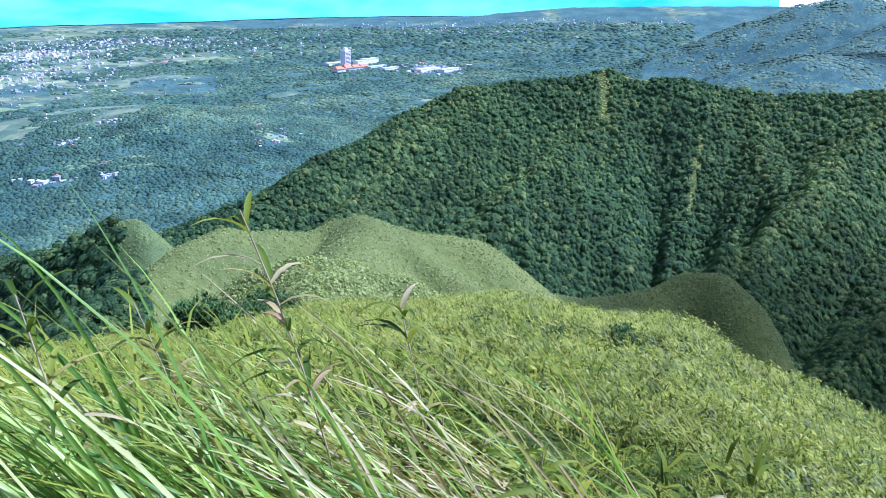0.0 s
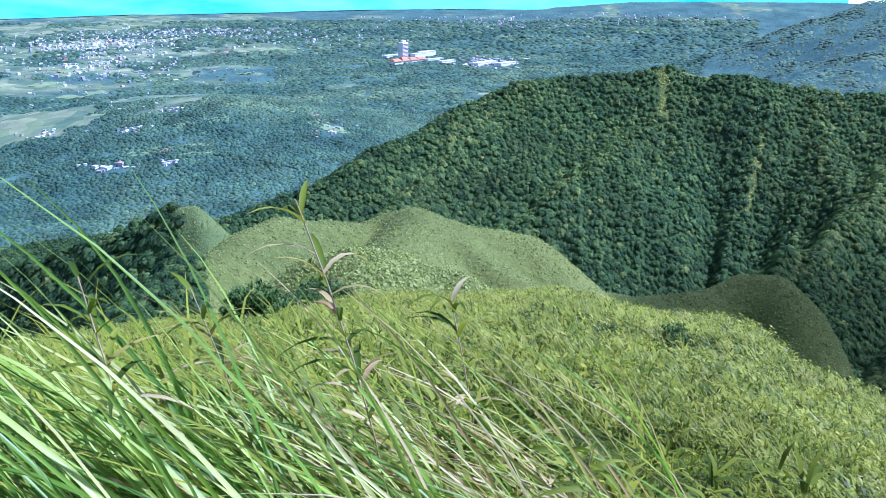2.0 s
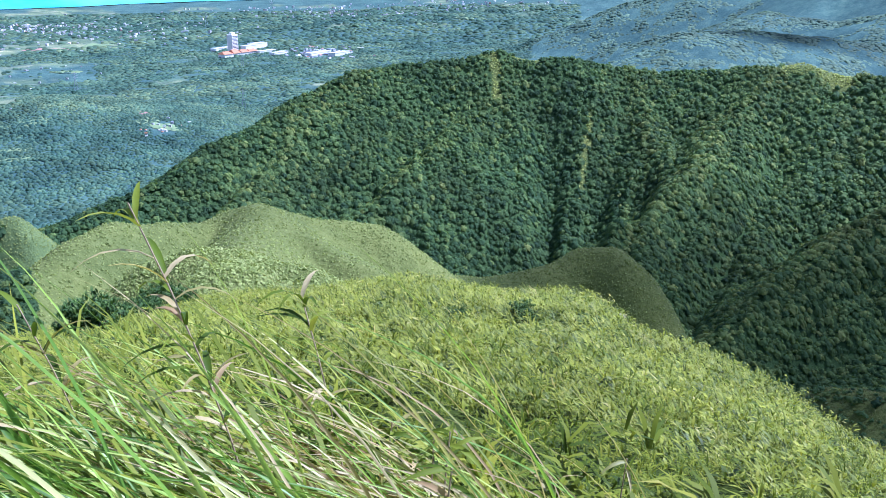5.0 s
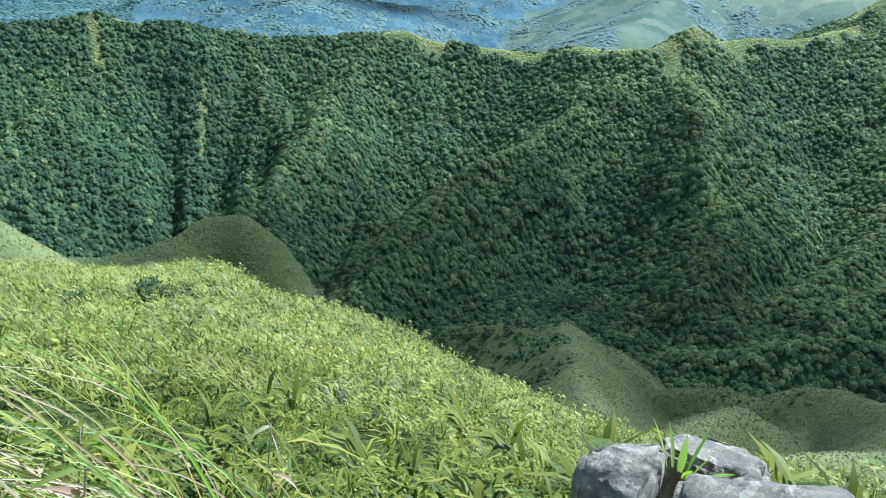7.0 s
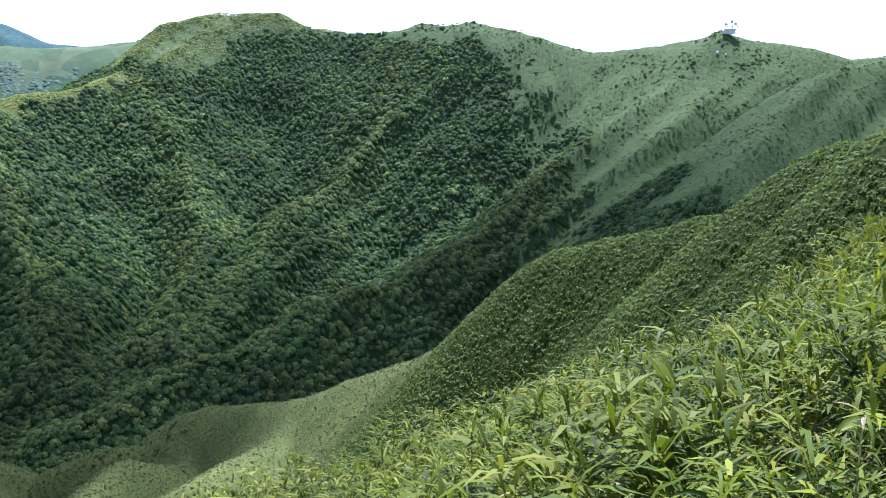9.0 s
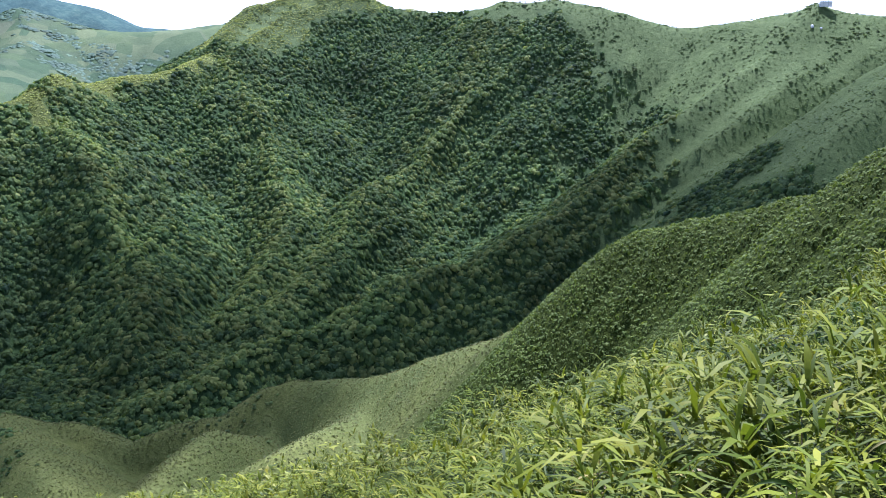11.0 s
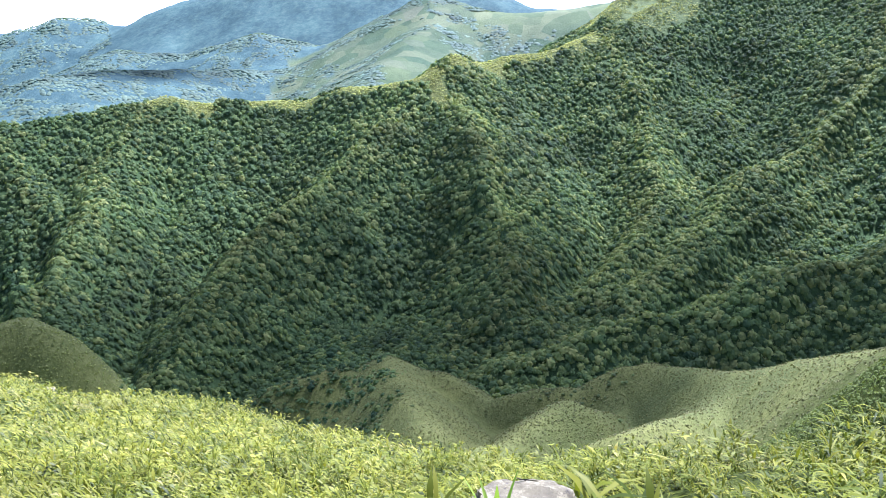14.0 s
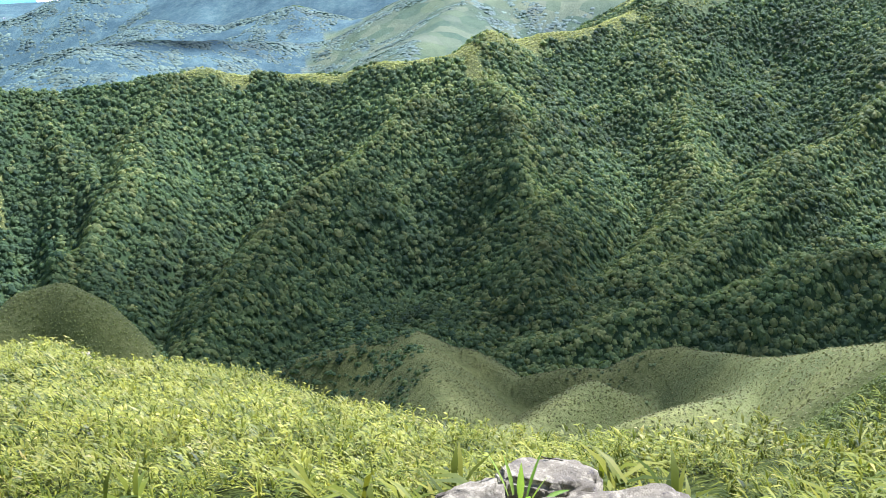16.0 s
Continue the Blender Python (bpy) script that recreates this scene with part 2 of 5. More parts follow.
def rock_material():
    m, n, l, bsdf, out = material("lichened_rock")
    co = n.new("ShaderNodeTexCoord").outputs["Object"]
    base = ramp(n, [(0.25, (0.08, 0.073, 0.038)), (0.5, (0.19, 0.172, 0.085)), (0.75, (0.305, 0.28, 0.142))])
    l.new(tex_noise(n, l, 5.0, 7, co, 0.75).outputs["Fac"], base.inputs["Fac"])
    lichen = ramp(n, [(0.50, (0, 0, 0)), (0.60, (1, 1, 1))])
    l.new(tex_noise(n, l, 14.0, 6, co, 0.8).outputs["Fac"], lichen.inputs["Fac"])
    col = mixed(n, l, "MIX", lichen.outputs["Color"], base.outputs["Color"], (0.37, 0.342, 0.18))
    dark = ramp(n, [(0.60, (0, 0, 0)), (0.68, (1, 1, 1))])
    l.new(tex_noise(n, l, 8.0, 6, co, 0.75).outputs["Fac"], dark.inputs["Fac"])
    col = mixed(n, l, "MIX", dark.outputs["Color"], col, (0.075, 0.064, 0.05))
    l.new(col, bsdf.inputs["Base Color"])
    bsdf.inputs["Roughness"].default_value = 0.85
    b = n.new("ShaderNodeBump")
    b.inputs["Strength"].default_value, b.inputs["Distance"].default_value = 0.9, 0.02
    l.new(tex_noise(n, l, 22.0, 7, co, 0.8).outputs["Fac"], b.inputs["Height"])
    l.new(b.outputs["Normal"], bsdf.inputs["Normal"])
    return m


M_ROCK = rock_material()
M_BUSH = leaf_material("bush_leaves", [(0.0, (0.03, 0.065, 0.015)), (0.6, (0.065, 0.125, 0.025)), (1.0, (0.12, 0.19, 0.04))], (0.8, 1.2), 0.5, 0.6, 0.2, 0.0, 0.2)[0]
M_DRY = leaf_material("dry_grass_blades", [(0.0, (0.22, 0.24, 0.05)), (0.35, (0.40, 0.31, 0.12)), (0.7, (0.56, 0.46, 0.24)), (1.0, (0.36, 0.22, 0.10))], (0.85, 1.15), 1.0, 0.5, 0.3, 0.0, 0.3, 0.0, True)[0]
M_CULM = solid_material("bamboo_culm", (0.38, 0.28, 0.16), 0.55, 0, 9.0, 0.3)
M_WOOD = solid_material("bark", (0.11, 0.085, 0.06), 0.9, 0, 4.0, 0.3, 0.5)
M_WHITE = solid_material("white_render_wall", (0.74, 0.73, 0.71), 0.8, 0, 0.15, 0.1)
M_GREYW = solid_material("grey_concrete_wall", (0.46, 0.46, 0.45), 0.85, 0, 0.15, 0.12)
M_PINK = solid_material("pale_brick_wall", (0.52, 0.38, 0.33), 0.85, 0, 0.15, 0.12)
M_ROOFR = solid_material("red_tile_roof", (0.50, 0.21, 0.10), 0.75, 0, 0.3, 0.2)
M_ROOFG = solid_material("grey_sheet_roof", (0.36, 0.39, 0.42), 0.5, 0.2, 0.3, 0.15)
M_ROOFW = solid_material("pale_sheet_roof", (0.66, 0.67, 0.68), 0.5, 0.1, 0.3, 0.1)
M_GLASS = solid_material("dark_window_glass", (0.05, 0.07, 0.09), 0.15, 0, 0.5, 0.1)
M_STEEL = solid_material("galvanised_steel", (0.55, 0.57, 0.58), 0.45, 0.6, 1.0, 0.1)
M_EARTH = solid_material("bare_earth", (0.34, 0.20, 0.15), 0.95, 0, 0.05, 0.3)
M_MEADOW = solid_material("mown_meadow", (0.17, 0.24, 0.10), 0.9, 0, 0.03, 0.25)
m, n, l, bsdf, out = material("thin_cloud")
bsdf.inputs["Base Color"].default_value, bsdf.inputs["Roughness"].default_value = (0.92, 0.92, 0.94, 1), 1.0
veil, veiled = n.new("ShaderNodeBsdfTransparent"), n.new("ShaderNodeMixShader")
co = n.new("ShaderNodeTexCoord").outputs["Object"]
flat, reach, body, thick = n.new("ShaderNodeVectorMath"), n.new("ShaderNodeVectorMath"), n.new("ShaderNodeMapRange"), n.new("ShaderNodeMath")
flat.operation, flat.inputs[1].default_value = "MULTIPLY", (1, 1, 0)
reach.operation, thick.operation = "LENGTH", "MULTIPLY_ADD"
l.new(co, flat.inputs[0])
l.new(flat.outputs["Vector"], reach.inputs[0])
thick.inputs[1].default_value = 0.55          # ragged rim
l.new(tex_noise(n, l, 2.2, 5, co).outputs["Fac"], thick.inputs[0])
l.new(reach.outputs["Value"], thick.inputs[2])
body.interpolation_type = "SMOOTHSTEP"
for sock, v in (("From Min", 0.78), ("From Max", 1.22), ("To Min", 0.53), ("To Max", 0.0)):
    body.inputs[sock].default_value = v
l.new(thick.outputs["Value"], body.inputs["Value"])
l.new(body.outputs["Result"], veiled.inputs[0])
l.new(veil.outputs["BSDF"], veiled.inputs[1])
l.new(bsdf.outputs["BSDF"], veiled.inputs[2])
l.new(veiled.outputs["Shader"], out.inputs["Surface"])
M_CLOUD = m



m, n, l, bsdf, out = material("town_walls")
geo, r = n.new("ShaderNodeNewGeometry"), ramp(n, [(0.0, (0.30, 0.33, 0.35)), (0.3, (0.45, 0.44, 0.42)), (0.6, (0.70, 0.70, 0.69)), (0.85, (0.78, 0.77, 0.75)), (1.0, (0.42, 0.22, 0.15))])
l.new(geo.outputs["Random Per Island"], r.inputs["Fac"])
l.new(r.outputs["Color"], bsdf.inputs["Base Color"])
bsdf.inputs["Roughness"].default_value = 0.8
M_TOWN = m
# ---------------------------------------------------------------- the lie of the land
rng = np.random.default_rng(7)
LATTICE = rng.random((256, 256))


def value_noise(x, y):
    xi, yi = np.floor(x).astype(int), np.floor(y).astype(int)
    fx, fy = x - xi, y - yi
    fx, fy = fx * fx * (3 - 2 * fx), fy * fy * (3 - 2 * fy)
    a, b = LATTICE[xi & 255, yi & 255], LATTICE[(xi + 1) & 255, yi & 255]
    c, d = LATTICE[xi & 255, (yi + 1) & 255], LATTICE[(xi + 1) & 255, (yi + 1) & 255]
    return (a + (b - a) * fx) * (1 - fy) + (c + (d - c) * fx) * fy


def fbm(x, y, octaves=4):
    total, amp, norm = 0, 1.0, 0
    for k in range(octaves):
        total = total + amp * (value_noise(x * 2 ** k + 17.3 * k, y * 2 ** k - 9.1 * k) - 0.5)
        norm += amp
        amp *= 0.5
    return total / norm * 2


def spot(az, el, d):
    """A place by bearing (clockwise from +y), height angle from the eye, and level distance."""
    a = radians(az)
    return (d * math.sin(a), d * math.cos(a), EYE + d * math.tan(radians(el)))


# crests: (name, cover, side slope, roundness, lift, ((bearing, height angle, distance), ...))
GRASS, FOREST, MIXED, FAR = 0, 1, 2, 3
CRESTS = (
    ("knolls", GRASS, 1.05, 6, 0, ((-8, -19.6, 95), (-7.3, -18.6, 120), (-6.5, -17.2, 150), (-5.7, -15.97, 190), (-7.2, -15.93, 192), (-9.2, -16.51, 188), (-12.2, -16.34, 180), (-14.9, -16.05, 172), (-17.2, -16.8, 160), (-19.8, -18.4, 148), (-22.4, -19.6, 135), (-24.5, -22.0, 120))),
    ("knoll_spur", GRASS, 0.9, 6, 0, ((-5.7, -15.97, 190), (-3.3, -16.44, 195), (-0.9, -16.96, 198), (1.8, -17.3, 200), (3.9, -20.13, 205), (5.9, -20.83, 210), (8.3, -20.9, 215))),
    ("middle_spur", GRASS, 0.9, 4, 0, ((-5.7, -15.9, 185), (-4.4, -16.9, 173), (-2, -18, 160), (0, -19.2, 150), (2, -20.3, 142), (3.1, -20.8, 138))),
    ("near_spur", GRASS, 0.95, 4, 0, ((-12.4, -18.7, 112), (-10, -18.2, 110), (-7.6, -18.8, 107), (-5.2, -19.5, 104), (-3.2, -19.9, 101), (-1.6, -21.2, 97))),
    ("knob", GRASS, 2.2, 13, 0, ((8.3, -20.7, 215), (11.9, -20.4, 225), (15.3, -19.8, 235), (17.0, -18.8, 240), (18.9, -18.7, 240), (19.9, -19.4, 235))),
    ("cone_hill", MIXED, 1.3, 3, 1, ((-40, -19, 380), (-32, -17.78, 360), (-28.9, -16.67, 340), (-26.2, -16.16, 325), (-23.8, -15.38, 310), (-22, -14.54, 300), (-20.7, -14.41, 295), (-20.1, -15.3, 288), (-19.6, -17.4, 278), (-19.2, -19.6, 262))),
    ("valley_hill", GRASS, 0.85, 4, 0, ((30.5, -27, 300), (34.3, -25.46, 300), (39.2, -24.94, 296), (42.6, -25.29, 290), (46.2, -25.58, 282), (49.9, -27.69, 272), (53.7, -26.9, 270), (57.8, -26.74, 266), (60.2, -25.28, 262), (61.8, -25.18, 258))),
    ("valley_hill_near", GRASS, 0.85, 4, 0, ((42.6, -24.3, 290), (43.5, -26.5, 250), (45, -29.5, 210))),
    ("valley_spur", GRASS, 0.90, 4, 0, ((61, -26.22, 255), (59.8, -28.39, 240), (55.8, -27.61, 218), (51.5, -30.51, 195), (48, -31.08, 175))),
    ("valley_spur_b", GRASS, 0.90, 4, 0, ((69.0, -26.0, 205), (66.5, -27.6, 185), (63.5, -28.6, 168), (60.5, -29.7, 155))),
    ("bulge", GRASS, 1.25, 5, 0, ((61.8, -25.2, 258), (66.2, -25.3, 228), (71.8, -24.04, 185), (78.2, -21.8, 140), (82.6, -22.6, 114), (84.3, -20, 98), (87.1, -15.05, 90), (90, -14.41, 87), (96.2, -12.2, 82), (99.9, -12.06, 77), (104.2, -6.8, 72), (112, -2, 66), (125, 2, 60))),
    ("main_west", FOREST, 0.80, 8, 4, ((-22, -16.5, 480), (-15.5, -14.5, 520), (-11.7, -13.2, 540), (-8.6, -11.1, 570), (-4.0, -9.4, 600), (0.6, -7.3, 640), (4.3, -6.4, 670), (10.6, -5.5, 690),
                                      (12.8, -5.9, 690), (15.6, -5.8, 695), (18.7, -6.65, 700), (22.1, -6.65, 700))),
    ("main_middle", FOREST, 0.82, 8, 4, ((22.1, -6.65, 700), (26.8, -6.15, 700), (30.2, -5.8, 700), (33, -6.4, 700), (39, -6.9, 700), (41, -6.1, 690), (46.2, -5.6, 670),
                                        (48.5, -4.3, 690), (50.4, -4.8, 710), (54.1, -4.5, 750), (57, -3.6, 800), (59.1, -2.2, 850))),
    ("main_east", MIXED, 0.72, 10, 1, ((59.1, -2.2, 850), (61, -0.7, 900), (63.6, 0.0, 930), (66.8, 0.0, 930), (69, -1.0, 920), (73.4, -1.1, 900), (76.3, -0.4, 880), (80.6, -0.2, 870),
                                     (82.5, -0.8, 860), (87, -2.1, 850), (90.2, -1.8, 840), (92.6, -1.3, 820), (95.8, -0.55, 800), (97.9, -1.1, 810), (103.3, -1.9, 830), (112, -1, 850), (130, 0, 900))),
    ("great_spur", FOREST, 0.86, 4, 4, ((48.5, -4.4, 690), (46.4, -6.3, 660), (44.5, -8.2, 625), (42.2, -10.1, 600), (39.6, -12, 570), (36.9, -13.9, 540), (33.8, -15.7, 510), (31.9, -17.8, 480), (29.9, -19.3, 458), (27.8, -21.1, 432), (26, -23.5, 400))),
    ("great_spur_east", FOREST, 0.86, 4, 4, ((48, -6.7, 655), (49.5, -8.2, 620), (50.6, -11, 580), (51.2, -14.2, 535), (52, -17.6, 490), (51.5, -21.5, 440))),
    ("low_cone", FOREST, 0.86, 4, 4, ((28.4, -6.9, 690), (26.6, -8.4, 655), (25, -9.9, 620), (24.1, -12.6, 570), (22.4, -14.8, 530), (19.6, -17.4, 480))),
    ("west_spur", FOREST, 0.86, 4, 4, ((10.6, -5.6, 688), (10.6, -8.4, 645), (7.7, -10.5, 605), (5.6, -12.3, 575), (3, -14.1, 540), (0.3, -16.1, 505), (-1.3, -17.4, 480))),
    ("west_spur_b", FOREST, 0.86, 4, 4, ((19, -6.8, 700), (20.5, -9.5, 650), (21.4, -12, 600))),
    ("west_spur_c", FOREST, 0.86, 4, 4, ((2, -7.2, 650), (-1.5, -10.2, 605), (-5, -12.8, 550), (-8, -15.5, 500))),
    ("rib_spur", FOREST, 0.84, 4, 4, ((58.1, -3.4, 810), (59.6, -6.0, 740), (60.7, -8.9, 680), (61.5, -11.5, 630), (61.5, -13.7, 590), (59.7, -17.7, 520), (57.5, -20.5, 475))),
    ("east_spur", FOREST, 0.84, 4, 4, ((76, -2, 870), (74.7, -5, 800), (73.2, -8.4, 720), (71.7, -10.5, 680), (69.4, -12, 640), (67, -12.9, 605), (65.7, -14.7, 570), (63.7, -16.6, 535), (62.3, -18.4, 505), (59.5, -20.5, 470))),
    ("grass_spur", MIXED, 0.7, 5, 0, ((63.6, -0.2, 930), (59.5, -3.5, 800), (57.0, -6.5, 730), (58.5, -9.5, 680))),
    ("low_spur", FOREST, 0.80, 4, 4, ((82, -16.6, 520), (76.1, -17.7, 490), (71.5, -18.1, 470), (68.7, -18.6, 460), (67.1, -19.3, 452), (64.2, -21.2, 435), (59.9, -22.8, 420), (55.1, -24.4, 402), (51.2, -25.1, 392))),
    ("mast_spur", MIXED, 0.78, 4, 0, ((95.9, -0.6, 800), (93.3, -3.5, 740), (90.1, -6.0, 680), (86.7, -8.9, 620), (83.3, -11.8, 560), (79.6, -14.8, 520), (75.5, -17.7, 480))),
    ("mast_spur_b", MIXED, 0.78, 4, 0, ((95.9, -0.9, 795), (94.0, -4.6, 715), (92.2, -7.6, 655), (89.8, -9.8, 600))),
    ("side_spur", MIXED, 0.75, 5, 0, ((108, -1.5, 640), (103.4, -2.7, 600), (101.5, -3.8, 560), (99.4, -6.4, 500), (97.3, -9.5, 450))),
    ("far_hill_a", FAR, 0.42, 20, 0, ((13, -9.0, 1300), (17.2, -6.5, 1350), (19.3, -5.4, 1400), (22.4, -4.4, 1400), (27, -4.3, 1450), (32, -4.6, 1500), (38, -5.0, 1550))),
    ("far_hill_b", FAR, 0.40, 20, 0, ((18, -6.0, 1800), (23.8, -4.3, 1800), (27.2, -3.1, 1800), (31.5, -3.6, 1780), (35.9, -2.6, 1750), (39.7, -3.6, 1700), (43.1, -2.8, 1650), (45.7, -1.7, 1600))),
    ("far_grass_hill", MIXED, 0.45, 14, 0, ((45.7, -1.7, 1600), (47.2, -0.8, 1600), (49, -1.5, 1560), (52.3, -2.2, 1500), (55.6, -2.1, 1500), (60, -1.5, 1500))),
    ("far_hill_c", MIXED, 0.45, 12, 0, ((47.2, -0.8, 1600), (47.0, -2.6, 1450), (44.5, -4.6, 1250), (42, -6.5, 1100))),
    ("far_mount", FAR, 0.50, 30, 0, ((14.5, -4.6, 2600), (16.8, -3.7, 2600), (19.3, -2.6, 2650), (21.0, -2.1, 2680), (22.4, -1.5, 2700), (24.4, -1.0, 2700), (25.9, -1.1, 2700), (28.1, -1.8, 2650), (30.6, -0.7, 2550), (32.7, -0.2, 2500), (37, 0.5, 2450), (44, 0.7, 2400), (50, -0.5, 2400), (53.5, -1.9, 2400), (60, -2.5, 2400))),
    ("far_mount_b", FAR, 0.42, 20, 0, ((33, -0.5, 2480), (30, -3.0, 2250), (26, -4.6, 2050), (20, -5.6, 1950))),
    ("plain_hill", FAR, 0.22, 60, 0, ((-25.7, -8.1, 1650), (-21, -7.9, 1560), (-18.1, -7.9, 1500), (-15.4, -9.4, 1400), (-13.4, -11.6, 1280), (-12, -12.6, 1200))),
    ("plain_hill_b", FAR, 0.12, 80, 0, ((-16, -5.2, 2850), (-11, -5.0, 2900), (-4, -4.3, 3100), (3, -3.6, 3300), (9, -3.4, 3400), (14, -3.8, 3200))),
    ("plain_hill_c", FAR, 0.10, 80, 0, ((4, -2.35, 4300), (9, -1.85, 4450), (14, -1.75, 4500), (20, -1.7, 4500), (28, -1.7, 4500))),
    ("back_hill", MIXED, 0.35, 60, 0, ((130, 0, 900), (165, 2, 1200), (200, 1, 1300), (240, -1, 1300), (280, -4, 1200))),
)
# the summit we stand on: bearing, height angle of its brow, distance of the brow
BROW = ((-180, 2.0, 40), (-120, -6.0, 40), (-60, -20.0, 45), (-30, -22.0, 55), (-20, -21.8, 75), (-10, -20.9, 95), (-3, -20.9, 95), (2, -20.6, 78), (5, -20.2, 62), (12, -21.1, 58), (18, -21.1, 55), (21, -23.1, 50), (26, -24.3, 46), (32, -25.9, 41), (37, -28.0, 35), (43, -29.9, 29), (50, -31.0, 23), (59, -30.4, 18), (68, -28.9, 15), (77, -26.9, 14), (82, -24.4, 14), (89.5, -21.7, 15), (95.6, -18.9, 16), (100.4, -15.6, 17), (105, -11.4, 18), (115, -4.0, 24), (140, 2.0, 40), (180, 2.0, 40))
BROW_AZ = [b[0] for b in BROW]
BROW_D = [b[2] for b in BROW]
# the ground steps down just beyond the boulders on the valley side
STEP_AZ, STEP_H = [-40, -12, 2, 12, 50, 62, 74, 88, 180], [0.3, 0.5, 1.3, 1.8, 1.8, 1.2, 0.5, 0.0, 0.0]
BROW_S = [(math.tan(radians(-b[1])) * b[2] - EYE + 0.45 - np.interp(b[0], STEP_AZ, STEP_H)) / b[2] for b in BROW]


def smax(a, b, k):
    h = np.clip(k - np.abs(a - b), 0, None) / k
    return np.maximum(a, b) + h * h * k * 0.25


def land(x, y, fine=True):
    """Height of the ground and its cover at x, y."""
    d = np.hypot(x, y)
    az = np.degrees(np.arctan2(x, y))
    wx = x + fbm(x / 90, y / 90, 3) * np.clip((d - 250) * 0.04, 0, 10)
    wy = y + fbm(x / 90 + 40, y / 90 - 30, 3) * np.clip((d - 250) * 0.04, 0, 10)
    # floors of the valley and of the lowland
    ease = np.clip((az + 20) / 60, 0, 1)
    ease = ease * ease * (3 - 2 * ease)
    floor_near = -275 + 80 * ease
    floor_far = -290 + 0.03 * (d - 1340)
    t = np.clip((d - 600) / 740, 0, 1)
    z = floor_near * (1 - t) + floor_far * t
    cover = np.where(d > 1000, FAR, FOREST)
    from_crest = np.full_like(z, 1e4)
    for name, kind, slope, roundness, lift, pts in CRESTS:
        best = np.full_like(z, -1e4)
        P = [spot(*p) for p in pts]
        for (ax, ay, a_z), (bx, by, b_z) in zip(P[:-1], P[1:]):
            ux, uy = bx - ax, by - ay
            s = np.clip(((wx - ax) * ux + (wy - ay) * uy) / (ux * ux + uy * uy), 0, 1)
            q = np.hypot(wx - ax - s * ux, wy - ay - s * uy)
            if name.startswith("main_"):
                from_crest = np.minimum(from_crest, q)
            best = np.maximum(best, a_z + (b_z - a_z) * s - lift - slope * (np.sqrt(q * q + roundness ** 2) - roundness))
        cover = np.where(best > z, kind, cover)
        z = smax(z, best, 2 + np.clip(d * 0.008, 0, 8))
    # gullies and ribs down the wooded faces
    slant = az - np.interp(az, [5, 32], [-0.35, 1.1]) * np.degrees(np.arctan2(z - EYE, d))
    rib = 1 - 4 * np.abs(value_noise(slant / 3.4 + 0.5 * fbm(x / 120, y / 120, 2) + 50, d / 260) - 0.5)
    rib = rib + 0.4 * (1 - 4 * np.abs(value_noise(slant / 1.5 + 0.4 * fbm(x / 70, y / 70, 2) + 90, d / 110) - 0.5))
    mask = np.clip((from_crest - 22) / 70, 0, 1) * np.clip((d - 330) / 90, 0, 1) * ((cover == FOREST) | (cover == MIXED)) * np.clip((1000 - d) / 80, 0, 1)
    z = z + 5.0 * rib * mask
    # the near summit
    s, e = np.interp(az, BROW_AZ, BROW_S), np.interp(az, BROW_AZ, BROW_D)
    over = d - e * 1.0
    r = 0.06 * e
    near = -s * d - 0.8 * ((np.sqrt(over ** 2 + r ** 2) + over) - (np.sqrt(e ** 2 + r ** 2) - e)) * 0.5
    t = np.clip((d - 2.8) / 4.2, 0, 1)
    near = near - np.interp(az, STEP_AZ, STEP_H) * t * t * (3 - 2 * t)
    cover = np.where(near > z, GRASS, cover)
    z = smax(z, near, 0.6 + np.clip(d * 0.03, 0, 4))
    if fine:
        z = z + fbm(x / 7, y / 7, 3) * np.clip((d - 4) * 0.02, 0, 0.5) + fbm(x / 45 + 5, y / 45, 4) * np.clip((d - 60) * 0.012, 0, 4.5)
    return z, cover


# grassy lanes and bald tops in the wood: bearing, height angle, distance at either end, half width
LANES = ((10.6, -5.5, 690, 10.7, -8.3, 645, 3.4), (17.0, -9.6, 640, 16.8, -11.8, 605, 2.0), (16.8, -11.8, 605, 16.5, -13.4, 578, 1.3), (12.0, -5.8, 690, 13.0, -5.9, 690, 5), (15.0, -5.8, 694, 16.4, -6.0, 695, 5),
         (29.3, -5.9, 700, 31.6, -6.1, 698, 13), (35.5, -6.6, 700, 38.6, -6.9, 698, 9), (41.5, -6.0, 690, 47.0, -5.7, 668, 12), (47.0, -5.5, 680, 47.6, -7.6, 650, 7),
         (48.6, -4.4, 690, 49.0, -4.6, 690, 9), (50.4, -4.8, 710, 57.0, -3.6, 800, 14))


